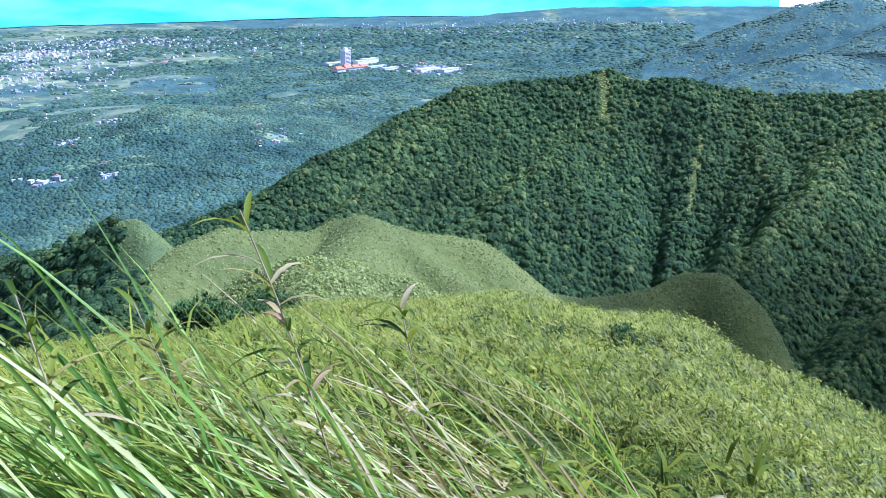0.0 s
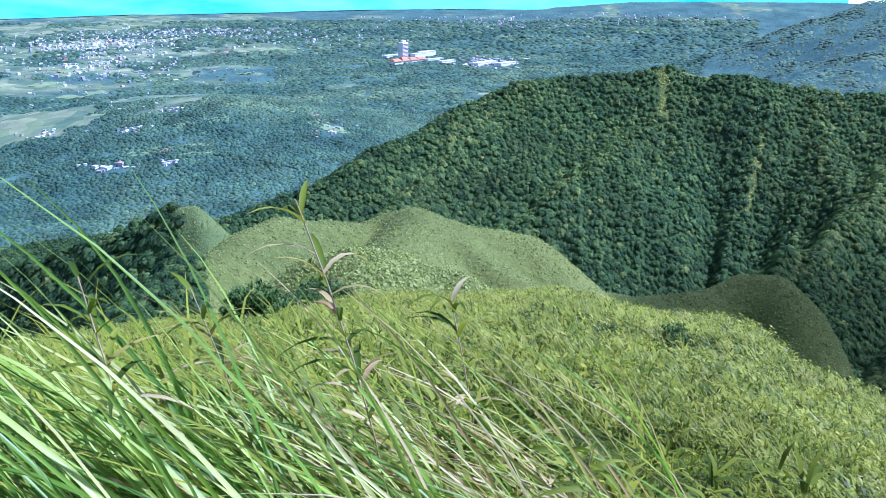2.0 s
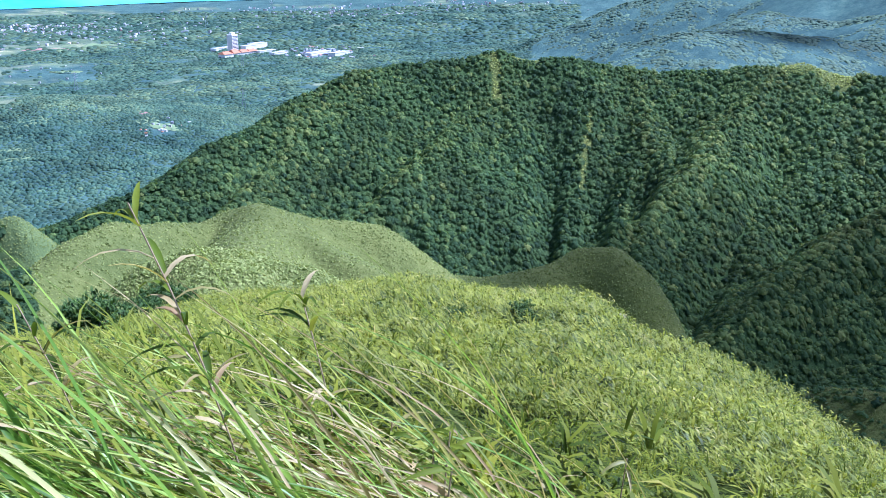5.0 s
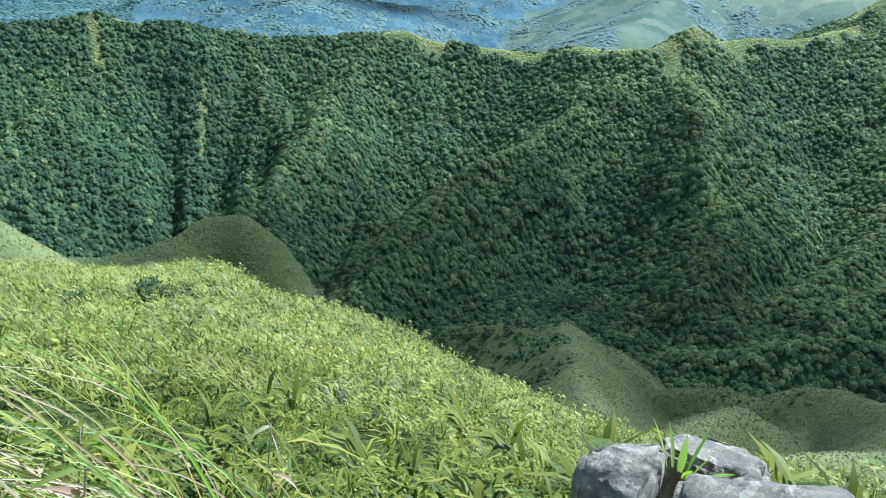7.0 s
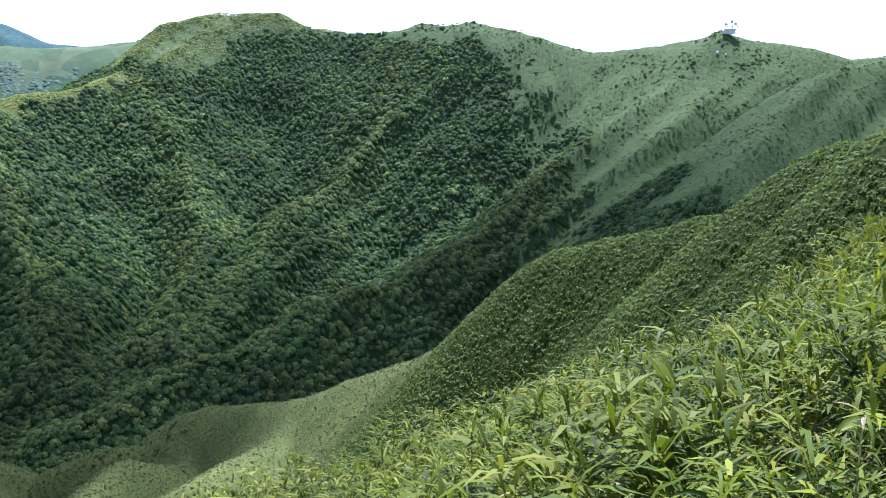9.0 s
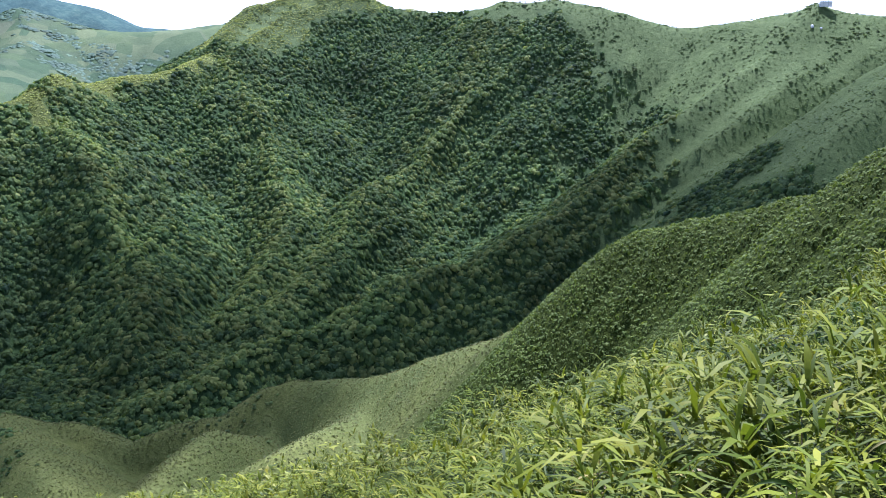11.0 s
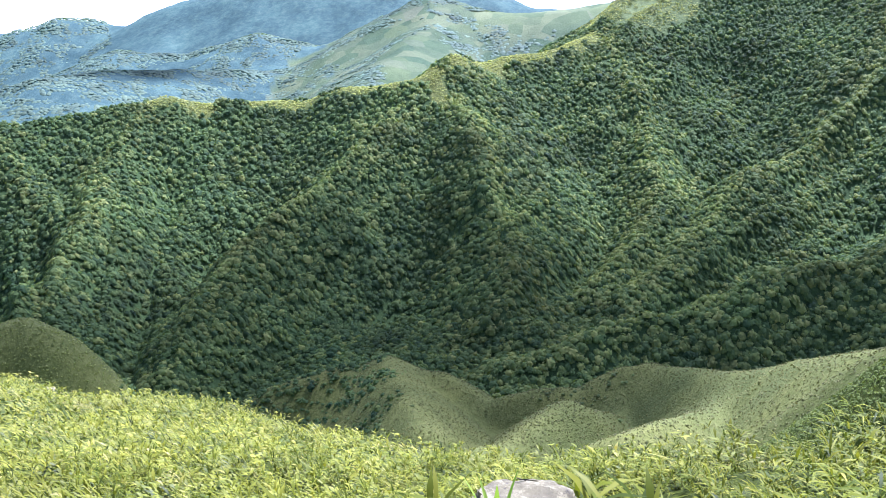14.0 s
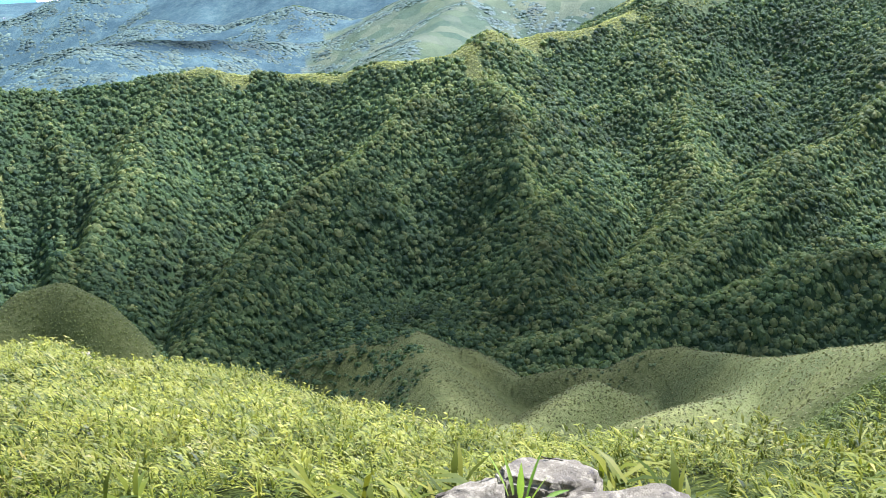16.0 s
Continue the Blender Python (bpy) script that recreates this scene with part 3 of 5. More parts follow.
def wooded(x, y, z, cover):
    """How much of the ground at a place is under trees, 0 to 1."""
    d, az = np.hypot(x, y), np.degrees(np.arctan2(x, y))
    el = np.degrees(np.arctan2(z - EYE, d))
    share = np.interp(az, [-40, -22.2, -21.2, 0, 55, 62, 72, 76, 82, 87, 93, 100, 110], [1, 1, 0, 0, 1, 1.0, 1.0, 0.95, 0.72, 0.45, 0.36, 0.34, 0.3])
    share = share - np.clip((el - np.interp(az, [50, 58, 62, 67, 75, 80, 88, 96], [-4.5, -4.8, -4.6, -2.6, -2.6, -2.0, -8, -10])) / 3.0, 0, 1) * 1.1 * (az > 50)
    w = np.where(cover == FOREST, 1.0, np.where(cover == MIXED, np.clip((share + 0.55 * fbm(x / 38, y / 38, 4) - 0.25) * 2.2, 0, 1), 0.0))
    w = np.where((cover == GRASS) & (az < -20.6 + 0.8 * fbm(x / 12, y / 12, 2)) & (d > 66), 1.0, w)
    for a0, e0, d0, a1, e1, d1, half in LANES:
        (ax, ay, _), (bx, by, _) = spot(a0, e0, d0), spot(a1, e1, d1)
        ux, uy = bx - ax, by - ay
        s = np.clip(((x - ax) * ux + (y - ay) * uy) / (ux * ux + uy * uy), 0, 1)
        w = np.where(np.hypot(x - ax - s * ux, y - ay - s * uy) < half * (1 + 0.9 * fbm(x / 7, y / 7, 3)), 0.0, w)
    return w


def mesh_object(name, verts, faces, mat, smooth=True, tone=None):
    me = bpy.data.meshes.new(name)
    me.vertices.add(len(verts))
    me.vertices.foreach_set("co", np.asarray(verts, np.float32).ravel())
    faces = np.asarray(faces, np.int32)
    k = faces.shape[1]
    me.loops.add(faces.size)
    me.loops.foreach_set("vertex_index", faces.ravel())
    me.polygons.add(len(faces))
    me.polygons.foreach_set("loop_start", np.arange(len(faces), dtype=np.int32) * k)
    me.update(calc_edges=True)
    me.polygons.foreach_set("use_smooth", np.full(len(faces), smooth))
    me.materials.append(mat)
    if tone is not None:
        me.attributes.new("tone", "FLOAT", "POINT").data.foreach_set("value", tone.astype(np.float32))
    return new(name, me)


def grid_faces(nr, na, closed):
    i, j = np.meshgrid(np.arange(nr - 1), np.arange(na if closed else na - 1), indexing="ij")
    j2 = (j + 1) % na
    return np.stack([i * na + j, (i + 1) * na + j, (i + 1) * na + j2, i * na + j2], -1).reshape(-1, 4)


# the ground: one sheet round the summit, out to the coast and beyond
az_view = np.arange(-38, 112, 0.32)
az_back = np.arange(112, 322, 2.0)
AZ = np.radians(np.concatenate([az_view, az_back]))
RAD = np.concatenate([[0.002, 0.4], np.geomspace(0.8, 60, 60), np.geomspace(61.5, 1000, 180), np.geomspace(1010, 4950, 60)])
rr, aa = np.meshgrid(RAD, AZ, indexing="ij")
gx, gy = (rr * np.sin(aa)).ravel(), (rr * np.cos(aa)).ravel()
gz, g_cover = land(gx, gy)
ground = mesh_object("ground", np.stack([gx, gy, gz], 1), grid_faces(len(RAD), len(AZ), True)[:, ::-1], M_GROUND)
gd = np.hypot(gx, gy)
g_az = np.degrees(np.arctan2(gx, gy))
c_forest = wooded(gx, gy, gz, g_cover)
# past 1000 m the haze-tinted lowland colour is mixed into other covers
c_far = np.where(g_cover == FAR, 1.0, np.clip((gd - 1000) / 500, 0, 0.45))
c_field = np.clip((fbm(gx / 130 + 3, gy / 130, 4) - 0.22 + np.clip((-g_az - 16) / 30, -0.3, 0.3) + np.clip((gd - 2700) / 3000, 0, 0.2)) * 6, 0, 1) * (gd > 1450) * (g_az < 20)
c_field = np.where(g_cover == MIXED, 1.0, c_field)
attr = ground.data.color_attributes.new("cover", "FLOAT_COLOR", "POINT")
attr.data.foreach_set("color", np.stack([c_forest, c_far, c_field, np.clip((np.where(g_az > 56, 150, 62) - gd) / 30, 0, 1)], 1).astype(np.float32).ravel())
tagged(ground, "grassy and wooded hill ground running down to the lowland", "ground", kind="structure")

# the sea beyond the coast
sea_az = np.radians(np.arange(-60, 21.3, 0.8))
coast = 4150 + 420 * np.clip((np.degrees(sea_az) + 26) / 24, -0.3, 1) + 90 * fbm(np.degrees(sea_az) / 4, sea_az * 0 + 3.3, 4)
SEA_T = np.linspace(0, 1, 14)
sr = coast[None, :] * (1 - SEA_T[:, None]) + 4960 * SEA_T[:, None]
sz = (-290 + 0.03 * (coast[None, :] - 1340) + 3) * (1 - SEA_T[:, None]) + (-60) * SEA_T[:, None]
sa = np.broadcast_to(sea_az[None, :], sr.shape)
water = mesh_object("water", np.stack([(sr * np.sin(sa)).ravel(), (sr * np.cos(sa)).ravel(), sz.ravel()], 1),
                    grid_faces(len(SEA_T), len(sea_az), False)[:, ::-1], M_SEA)
tagged(water, "calm turquoise sea along the coast", "sea", kind="structure")


# how high the nearer ground reaches in each direction, to leave out what no one on the summit can see
reach_el = np.maximum.accumulate((gz.reshape(rr.shape) - EYE) / np.maximum(rr, 0.3), axis=0)
AZ_DEG = np.concatenate([az_view, az_back])


def seen_from_summit(x, y, z, margin):
    """True where no nearer ground hides a place by more than margin metres."""
    d, az = np.hypot(x, y), np.degrees(np.arctan2(x, y))
    az = np.where(az < -38, az + 360, az)
    i = np.clip(np.searchsorted(RAD, d * 0.96) - 1, 0, len(RAD) - 1)
    j = np.clip(np.searchsorted(AZ_DEG, az), 0, len(AZ_DEG) - 1)
    return (z + margin - EYE) / d > reach_el[i, j]


# ---------------------------------------------------------------- woods and grass
# villages of the lowland: bearing, height angle, spread of both, houses, size
CLUSTERS = ((-25.4, -12.1, 1.6, 0.3, 18, 0.62), (-21.8, -12.0, 1.0, 0.3, 15, 0.62), (-24.2, -9.7, 1.2, 0.25, 12, 0.6), (-28.8, -9.7, 1.6, 0.25, 16, 0.6),
            (-21.6, -8.6, 1.4, 0.3, 14, 0.55), (-11.2, -10.2, 1.4, 0.6, 20, 0.55), (-26.5, -6.6, 3.6, 1.6, 76, 0.55), (-17.5, -6.5, 5.0, 0.8, 14, 0.55), (-0.8, -5.8, 2.1, 0.34, 105, 1.1))
# the town along the coast: bearing, height angle, spread of both, houses
COAST = ((-25.5, -4.5, 6.0, 0.7, 480), (-25, -5.8, 5.0, 0.9, 170), (-13, -4.2, 7.0, 0.8, 170), (0, -3.3, 7.0, 0.5, 150), (8, -2.8, 7.0, 0.4, 120), (-20, -3.9, 6, 0.3, 300), (-4, -2.9, 5, 0.2, 110))

def scattered(n, az0, az1, d0, d1, power=1.0):
    """Places by bearing and distance, even over the ground for power 1, denser near by for less."""
    u = rng.random(n)
    d = (d0 ** (1 + power) + u * (d1 ** (1 + power) - d0 ** (1 + power))) ** (1 / (1 + power))
    a = np.radians(az0 + rng.random(n) * (az1 - az0))
    return d * np.sin(a), d * np.cos(a)


def jittered(spacing, az0, az1, d0, d1):
    """Places on a loosened grid, so that cover leaves no holes."""
    g = np.arange(-d1, d1, spacing)
    x, y = (q.ravel() for q in np.meshgrid(g, g))
    x = x + rng.uniform(-0.5, 0.5, len(x)) * spacing
    y = y + rng.uniform(-0.5, 0.5, len(y)) * spacing
    d, az = np.hypot(x, y), np.degrees(np.arctan2(x, y))
    ok = (d > d0) & (d < d1) & (az > az0) & (az < az1)
    return x[ok], y[ok]


def fall(x, y, share=0.45):
    """The slope of the ground along x and y, for cover that leans with it."""
    h = 2.5
    z0 = land(x - h, y, False)[0]
    return share * (land(x + h, y, False)[0] - z0) / (2 * h), share * (land(x, y + h, False)[0] - land(x, y - h, False)[0]) / (2 * h)


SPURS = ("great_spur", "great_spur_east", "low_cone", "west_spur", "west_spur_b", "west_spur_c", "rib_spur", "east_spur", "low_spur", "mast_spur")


def dry_lit_tone(x, y):
    """Paler low trees on the spur crests; valley sunlight and gully shade are put into the tone."""
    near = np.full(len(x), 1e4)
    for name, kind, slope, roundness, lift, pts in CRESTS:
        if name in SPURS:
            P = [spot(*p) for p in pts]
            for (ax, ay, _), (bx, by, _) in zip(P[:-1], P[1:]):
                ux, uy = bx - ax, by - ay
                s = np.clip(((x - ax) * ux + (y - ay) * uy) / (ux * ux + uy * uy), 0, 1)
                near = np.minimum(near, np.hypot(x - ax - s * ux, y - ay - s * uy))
    # sunlight on the valley side, painted as a lighter tone
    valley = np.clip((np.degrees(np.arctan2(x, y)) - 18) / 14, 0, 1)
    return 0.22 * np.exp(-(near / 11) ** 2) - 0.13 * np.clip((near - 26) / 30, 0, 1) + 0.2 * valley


def merged(templates, pick, x, y, z, size, turn, squash=None, tilt=None, vary=0.18, shift=None):
    """One mesh out of many turned and scaled templates (verts, faces), and a tone for each of them."""
    V, Fs, T, base = [], [], [], 0
    for k, (tv, tf) in enumerate(templates):
        idx = np.nonzero(pick == k)[0]
        if not len(idx):
            continue
        c, s = np.cos(turn[idx]), np.sin(turn[idx])
        sx, sz = size[idx], size[idx] * (squash[idx] if squash is not None else 1.0)
        px = (tv[None, :, 0] * c[:, None] - tv[None, :, 1] * s[:, None]) * sx[:, None] + x[idx, None]
        py = (tv[None, :, 0] * s[:, None] + tv[None, :, 1] * c[:, None]) * sx[:, None] + y[idx, None]
        pz = tv[None, :, 2] * sz[:, None] + z[idx, None]
        if tilt is not None:
            pz = pz + (px - x[idx, None]) * tilt[0][idx, None] + (py - y[idx, None]) * tilt[1][idx, None]
        V.append(np.stack([px, py, pz], -1).reshape(-1, 3))
        Fs.append((tf[None] + (base + np.arange(len(idx)) * len(tv))[:, None, None]).reshape(-1, tf.shape[1]))
        base += len(idx) * len(tv)
        T.append(np.repeat(np.clip(rng.normal(0.48, vary, len(idx)) + (0 if shift is None else shift[idx]), 0, 1), len(tv)))
    return np.concatenate(V), np.concatenate(Fs), np.concatenate(T)


def leafy_crown(seed, sprays, core=True, leaf=0.5):
    """A crown: a rough core under many leaf sprays that face outwards and upwards, ragged at the edge."""
    r = random.Random(seed)
    V, F, base = [], [], 0
    if core:
        tv, tf = DOMES[r.randrange(10)]
        V.append(tv)
        F.append(tf)
        base = len(tv)
    for k in range(sprays):
        a, h = 2.39996 * k + r.uniform(-0.4, 0.4), 1 - 1.15 * (k + 0.5) / sprays
        q = math.sqrt(max(0.05, 1 - h * h))
        n = Vector((math.cos(a) * q, math.sin(a) * q, max(h, -0.1) + 0.25))
        p = Vector((math.cos(a) * q, math.sin(a) * q, h * 0.8 + 0.2)) * r.uniform(0.8, 1.15)
        n = (n.normalized() + Vector((r.uniform(-1, 1), r.uniform(-1, 1), r.uniform(-0.3, 0.8))) * 0.4).normalized()
        u = n.orthogonal().normalized()
        u = (Matrix.Rotation(r.uniform(0, 6.283), 3, n) @ u) * leaf * r.uniform(0.7, 1.3)
        v = n.cross(u) * r.uniform(0.5, 0.8)
        bend = n * leaf * 0.25
        V.append(np.array([(p - u - bend)[:], (p - v)[:], (p + v)[:], (p + u - bend)[:]]))
        F.append(np.array([(base, base + 1, base + 2), (base + 1, base + 3, base + 2)]))
        base += 4
    return np.concatenate(V), np.concatenate(F)


def dome(seed):
    """A low lumpy dome, the shaded heart of a small crown."""
    r = random.Random(seed)
    V = [(0, 0, r.uniform(0.75, 0.95))]
    for rad, h in ((0.62, 0.55), (0.9, -0.1)):
        for j in range(6):
            a, q = (j + 0.5 * (h > 0)) * math.pi / 3 + r.uniform(-0.25, 0.25), rad * r.uniform(0.75, 1.2)
            V.append((math.cos(a) * q, math.sin(a) * q, h + r.uniform(-0.15, 0.15)))
    F = [(0, 1 + j, 1 + (j + 1) % 6) for j in range(6)]
    for j in range(6):
        k = (j + 1) % 6
        F += [(1 + j, 7 + j, 7 + k), (1 + j, 7 + k, 1 + k)]
    return np.array(V), np.array(F)


DOMES = [dome(k + 31) for k in range(10)]
CROWNS = [leafy_crown(k + 1, 12, leaf=0.42) for k in range(10)]
FINE_CROWNS = [leafy_crown(k + 161, 26, leaf=0.24) for k in range(10)]
FAR_CROWNS = [leafy_crown(k + 61, 9, leaf=0.5) for k in range(10)]
TUSSOCKS = [leafy_crown(k + 91, 7, False, 0.6) for k in range(10)]

# wooded slopes across the valley
near_x, near_y = (np.concatenate(q) for q in zip(jittered(2.85, -38, 110, 150, 620), jittered(1.35, -38, -18, 66, 150)))
far_x, far_y = jittered(3.4, -34, 110, 620, 1000)
tx, ty = np.concatenate([near_x, far_x]), np.concatenate([near_y, far_y])
tz, t_cover = land(tx, ty)
keep = seen_from_summit(tx, ty, tz, 7)
keep[keep] = wooded(tx[keep], ty[keep], tz[keep], t_cover[keep]) > 0.3 + 0.4 * rng.random(keep.sum())
tx, ty, tz, t_cover = tx[keep], ty[keep], tz[keep], t_cover[keep]
t_size = (1.35 + 1.5 * rng.random(len(tx)) ** 2.6) * (1.1 + 0.25 * fbm(tx / 30, ty / 30, 2)) * np.clip(np.hypot(tx, ty) / 300, 0.3, 1)
t_pick = rng.integers(0, 10, len(tx)) + np.where(np.hypot(tx, ty) > 560, 10, np.where(np.hypot(tx, ty) < 200, 20, 0))
V, Fs, tone = merged(CROWNS + FAR_CROWNS + FINE_CROWNS, t_pick, tx, ty, tz + 0.1 + rng.random(len(tx)) ** 2 * 1.3, t_size, rng.random(len(tx)) * 6.3, 0.7 + 0.4 * rng.random(len(tx)), fall(tx, ty), 0.2, dry_lit_tone(tx, ty))
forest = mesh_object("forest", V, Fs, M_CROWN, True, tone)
tagged(forest, "dense dark green subtropical broadleaf wood on the slopes", "forest", kind="stuff")

# scrub on the grassy mountainsides and in the valley
x, y = scattered(42000, 20, 110, 220, 960, 0.8)
z, c = land(x, y)
tuft = fbm(x / 22, y / 22, 3)
s_az = np.degrees(np.arctan2(x, y))
ok = (((c == MIXED) & (tuft > np.where(s_az > 72, 0.12, -0.12))) | ((c == GRASS) & (tuft > np.where((s_az > 28) & (s_az < 42), -0.12, 0.2)) & (np.hypot(x, y) > 225))) & (wooded(x, y, z, c) < 0.5)
x, y, z = x[ok], y[ok], z[ok]
ok = seen_from_summit(x, y, z, 2)
x, y, z = x[ok], y[ok], z[ok]
V, Fs, tone = merged(FAR_CROWNS, rng.integers(0, 10, len(x)), x, y, z, (0.5 + 1.0 * rng.random(len(x)) ** 2) * np.clip(np.hypot(x, y) / 600, 0.7, 1.3), rng.random(len(x)) * 6.3, 0.4 + 0.3 * rng.random(len(x)))
scrub = mesh_object("scrub", V, Fs, M_HEATH, True, tone)
tagged(scrub, "scattered low green scrub on the grassy mountainsides", "scrub", kind="stuff")
# darker shrubs on the shoulder of the valley hill
x, y = jittered(2.6, 24, 45, 215, 330)
z, c = land(x, y)
s_az = np.degrees(np.arctan2(x, y))
ok = (c == GRASS) & (fbm(x / 20, y / 20, 3) + (43 - s_az) * 0.09 > 0.1 + 0.35 * rng.random(len(x))) & seen_from_summit(x, y, z, 2)
x, y, z = x[ok], y[ok], z[ok]
V, Fs, tone = merged(CROWNS, rng.integers(0, 10, len(x)), x, y, z - 0.2, 0.8 + 1.2 * rng.random(len(x)) ** 2, rng.random(len(x)) * 6.3, 0.6 + 0.4 * rng.random(len(x)))
valley_shrubs = mesh_object("valley_shrubs", V, Fs, M_CROWN, True, tone)
tagged(valley_shrubs, "dark green shrubs over the shoulder of the valley hill", "shrubs", kind="stuff")

# woods of the lowland and of the far hills
x1, y1 = jittered(4.9, -37, 13, 800, 1750)
x2, y2 = jittered(9.6, -37, 13, 1750, 2700)
x3, y3 = jittered(20.0, -37, 16, 2700, 3900)
x, y = np.concatenate([x1, x2, x3]), np.concatenate([y1, y2, y3])
z, c = land(x, y)
az, dist = np.degrees(np.arctan2(x, y)), np.hypot(x, y)
open_land = fbm(x / 130 + 3, y / 130, 4) - 0.26 + np.clip((-az - 16) / 30, -0.3, 0.3)
ok = (c == FAR) & ((open_land < 0.04) | (dist < 1480)) & seen_from_summit(x, y, z, 5)
for c_az, c_el, w_az, w_el, count, size in CLUSTERS:       # room for the villages
    near_town = (np.abs(az - c_az) < w_az * 0.55) & (np.abs(np.degrees(np.arctan2(z - EYE, dist)) - c_el) < w_el * 0.6 + 0.05)
    ok &= ~(near_town & (rng.random(len(x)) < 0.93))
x, y, z, dist = x[ok], y[ok], z[ok], dist[ok]
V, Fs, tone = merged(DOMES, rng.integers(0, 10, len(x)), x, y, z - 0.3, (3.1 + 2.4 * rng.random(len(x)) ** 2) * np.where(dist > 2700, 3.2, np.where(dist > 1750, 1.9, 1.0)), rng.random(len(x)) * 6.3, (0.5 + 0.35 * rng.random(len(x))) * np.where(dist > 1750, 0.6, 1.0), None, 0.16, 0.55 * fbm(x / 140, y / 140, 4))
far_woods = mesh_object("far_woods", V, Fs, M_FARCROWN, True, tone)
tagged(far_woods, "woods spread over the lowland, blue haze put into their green", "woods", kind="stuff")
x1, y1 = jittered(6.0, 13, 60, 950, 1900)
x2, y2 = jittered(10.0, 8, 27, 1900, 2750)
x, y = np.concatenate([x1, x2]), np.concatenate([y1, y2])
z, c = land(x, y)
ok = ((c == FAR) | ((c == MIXED) & (fbm(x / 90, y / 90, 3) > -0.05 + 0.2 * rng.random(len(x))))) & seen_from_summit(x, y, z, 5)
x, y, z = x[ok], y[ok], z[ok]
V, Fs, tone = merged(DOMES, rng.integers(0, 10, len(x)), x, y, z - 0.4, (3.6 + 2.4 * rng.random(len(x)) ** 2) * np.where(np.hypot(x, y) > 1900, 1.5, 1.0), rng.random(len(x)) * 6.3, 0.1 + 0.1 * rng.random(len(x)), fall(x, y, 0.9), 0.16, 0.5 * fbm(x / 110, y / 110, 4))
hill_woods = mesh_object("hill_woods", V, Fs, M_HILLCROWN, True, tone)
tagged(hill_woods, "woods over the far hills, pale blue haze put into their green", "woods", kind="stuff")

# grass on the bald tops and lanes of the ridge, its sunlight partly painted
x, y = jittered(2.0, 5, 71, 560, 950)
z, c = land(x, y)
ok = (c != GRASS) & (c != FAR) & seen_from_summit(x, y, z, 1)
ok[ok] = wooded(x[ok], y[ok], z[ok], c[ok]) < 0.25
x, y, z = x[ok], y[ok], z[ok]
V, Fs, tone = merged(TUSSOCKS, rng.integers(0, 10, len(x)), x, y, z - 0.2, 0.6 + 0.6 * rng.random(len(x)), rng.random(len(x)) * 6.3, 0.5 + 0.5 * rng.random(len(x)))
x2, y2 = jittered(3.8, 58, 110, 400, 930)
z2, c2 = land(x2, y2)
ok = (c2 == MIXED) & seen_from_summit(x2, y2, z2, 1)
ok[ok] = wooded(x2[ok], y2[ok], z2[ok], c2[ok]) < 0.6
x2, y2, z2 = x2[ok], y2[ok], z2[ok]
V2, F2, tone2 = merged(TUSSOCKS, rng.integers(0, 10, len(x2)), x2, y2, z2 - 0.3, 0.65 + 0.55 * rng.random(len(x2)), rng.random(len(x2)) * 6.3, 0.3 + 0.4 * rng.random(len(x2)))
mountain_grass = mesh_object("mountain_grass", V2, F2, M_HEATH, True, tone2)
tagged(mountain_grass, "rough dusky green grass over the high mountainside", "grass", kind="stuff")
ridge_grass = mesh_object("ridge_grass", V, Fs, M_SUNCREST, True)
tagged(ridge_grass, "pale grass along the bald crest of the ridge, lightened as if sunlit", "grass", kind="stuff")


def blade_tuft(seed, count, length, width, lean, segments=2, spread=0.12, upright=0.5, curl=1.0):
    """A tuft of narrow bent leaves, two faces wide at the root and pointed at the tip."""
    r = random.Random(seed)
    V, F = [], []
    for _ in range(count):
        a, tilt = r.uniform(0, 6.283), r.uniform(0.25, 1.15) * (1 - upright * 0.5)
        ln, wd = length * r.uniform(0.6, 1.15), width * r.uniform(0.7, 1.2)
        bx, by, bz = r.uniform(-spread, spread), r.uniform(-spread, spread), r.uniform(0, 0.35) * length
        dx, dy = math.cos(a) + lean[0], math.sin(a) + lean[1]
        q = math.hypot(dx, dy) or 1
        dx, dy = dx / q, dy / q
        b = len(V)
        px, py, pz, ang = bx, by, bz, math.pi / 2 - tilt
        if segments == 1:
            c, s = math.cos(ang) * ln, math.sin(ang) * ln
            mx, my, mz = px + dx * c * 0.45, py + dy * c * 0.45, pz + s * 0.55
            V += [(px, py, pz), (mx - dy * wd, my + dx * wd, mz), (mx + dy * wd, my - dx * wd, mz), (px + dx * c, py + dy * c, pz + s * 0.7)]
            F += [(b, b + 2, b + 1), (b + 1, b + 2, b + 3)]
            continue
        for k in range(segments + 1):
            w = wd * (0.55 if k == 0 else 1.0) * (1 - (k / (segments + 0.4)) ** 2)
            if k < segments:
                V += [(px - dy * w, py + dx * w, pz), (px + dy * w, py - dx * w, pz)]
            else:
                V += [(px, py, pz)]
            step = ln / segments
            px, py, pz = px + dx * math.cos(ang) * step, py + dy * math.cos(ang) * step, pz + math.sin(ang) * step
            ang -= r.uniform(0.3, 0.9) * curl
        for k in range(segments - 1):
            o = b + 2 * k
            F += [(o, o + 1, o + 3), (o, o + 3, o + 2)]
        o = b + 2 * (segments - 1)
        F += [(o, o + 1, o + 2)]
    return np.array(V), np.array(F)


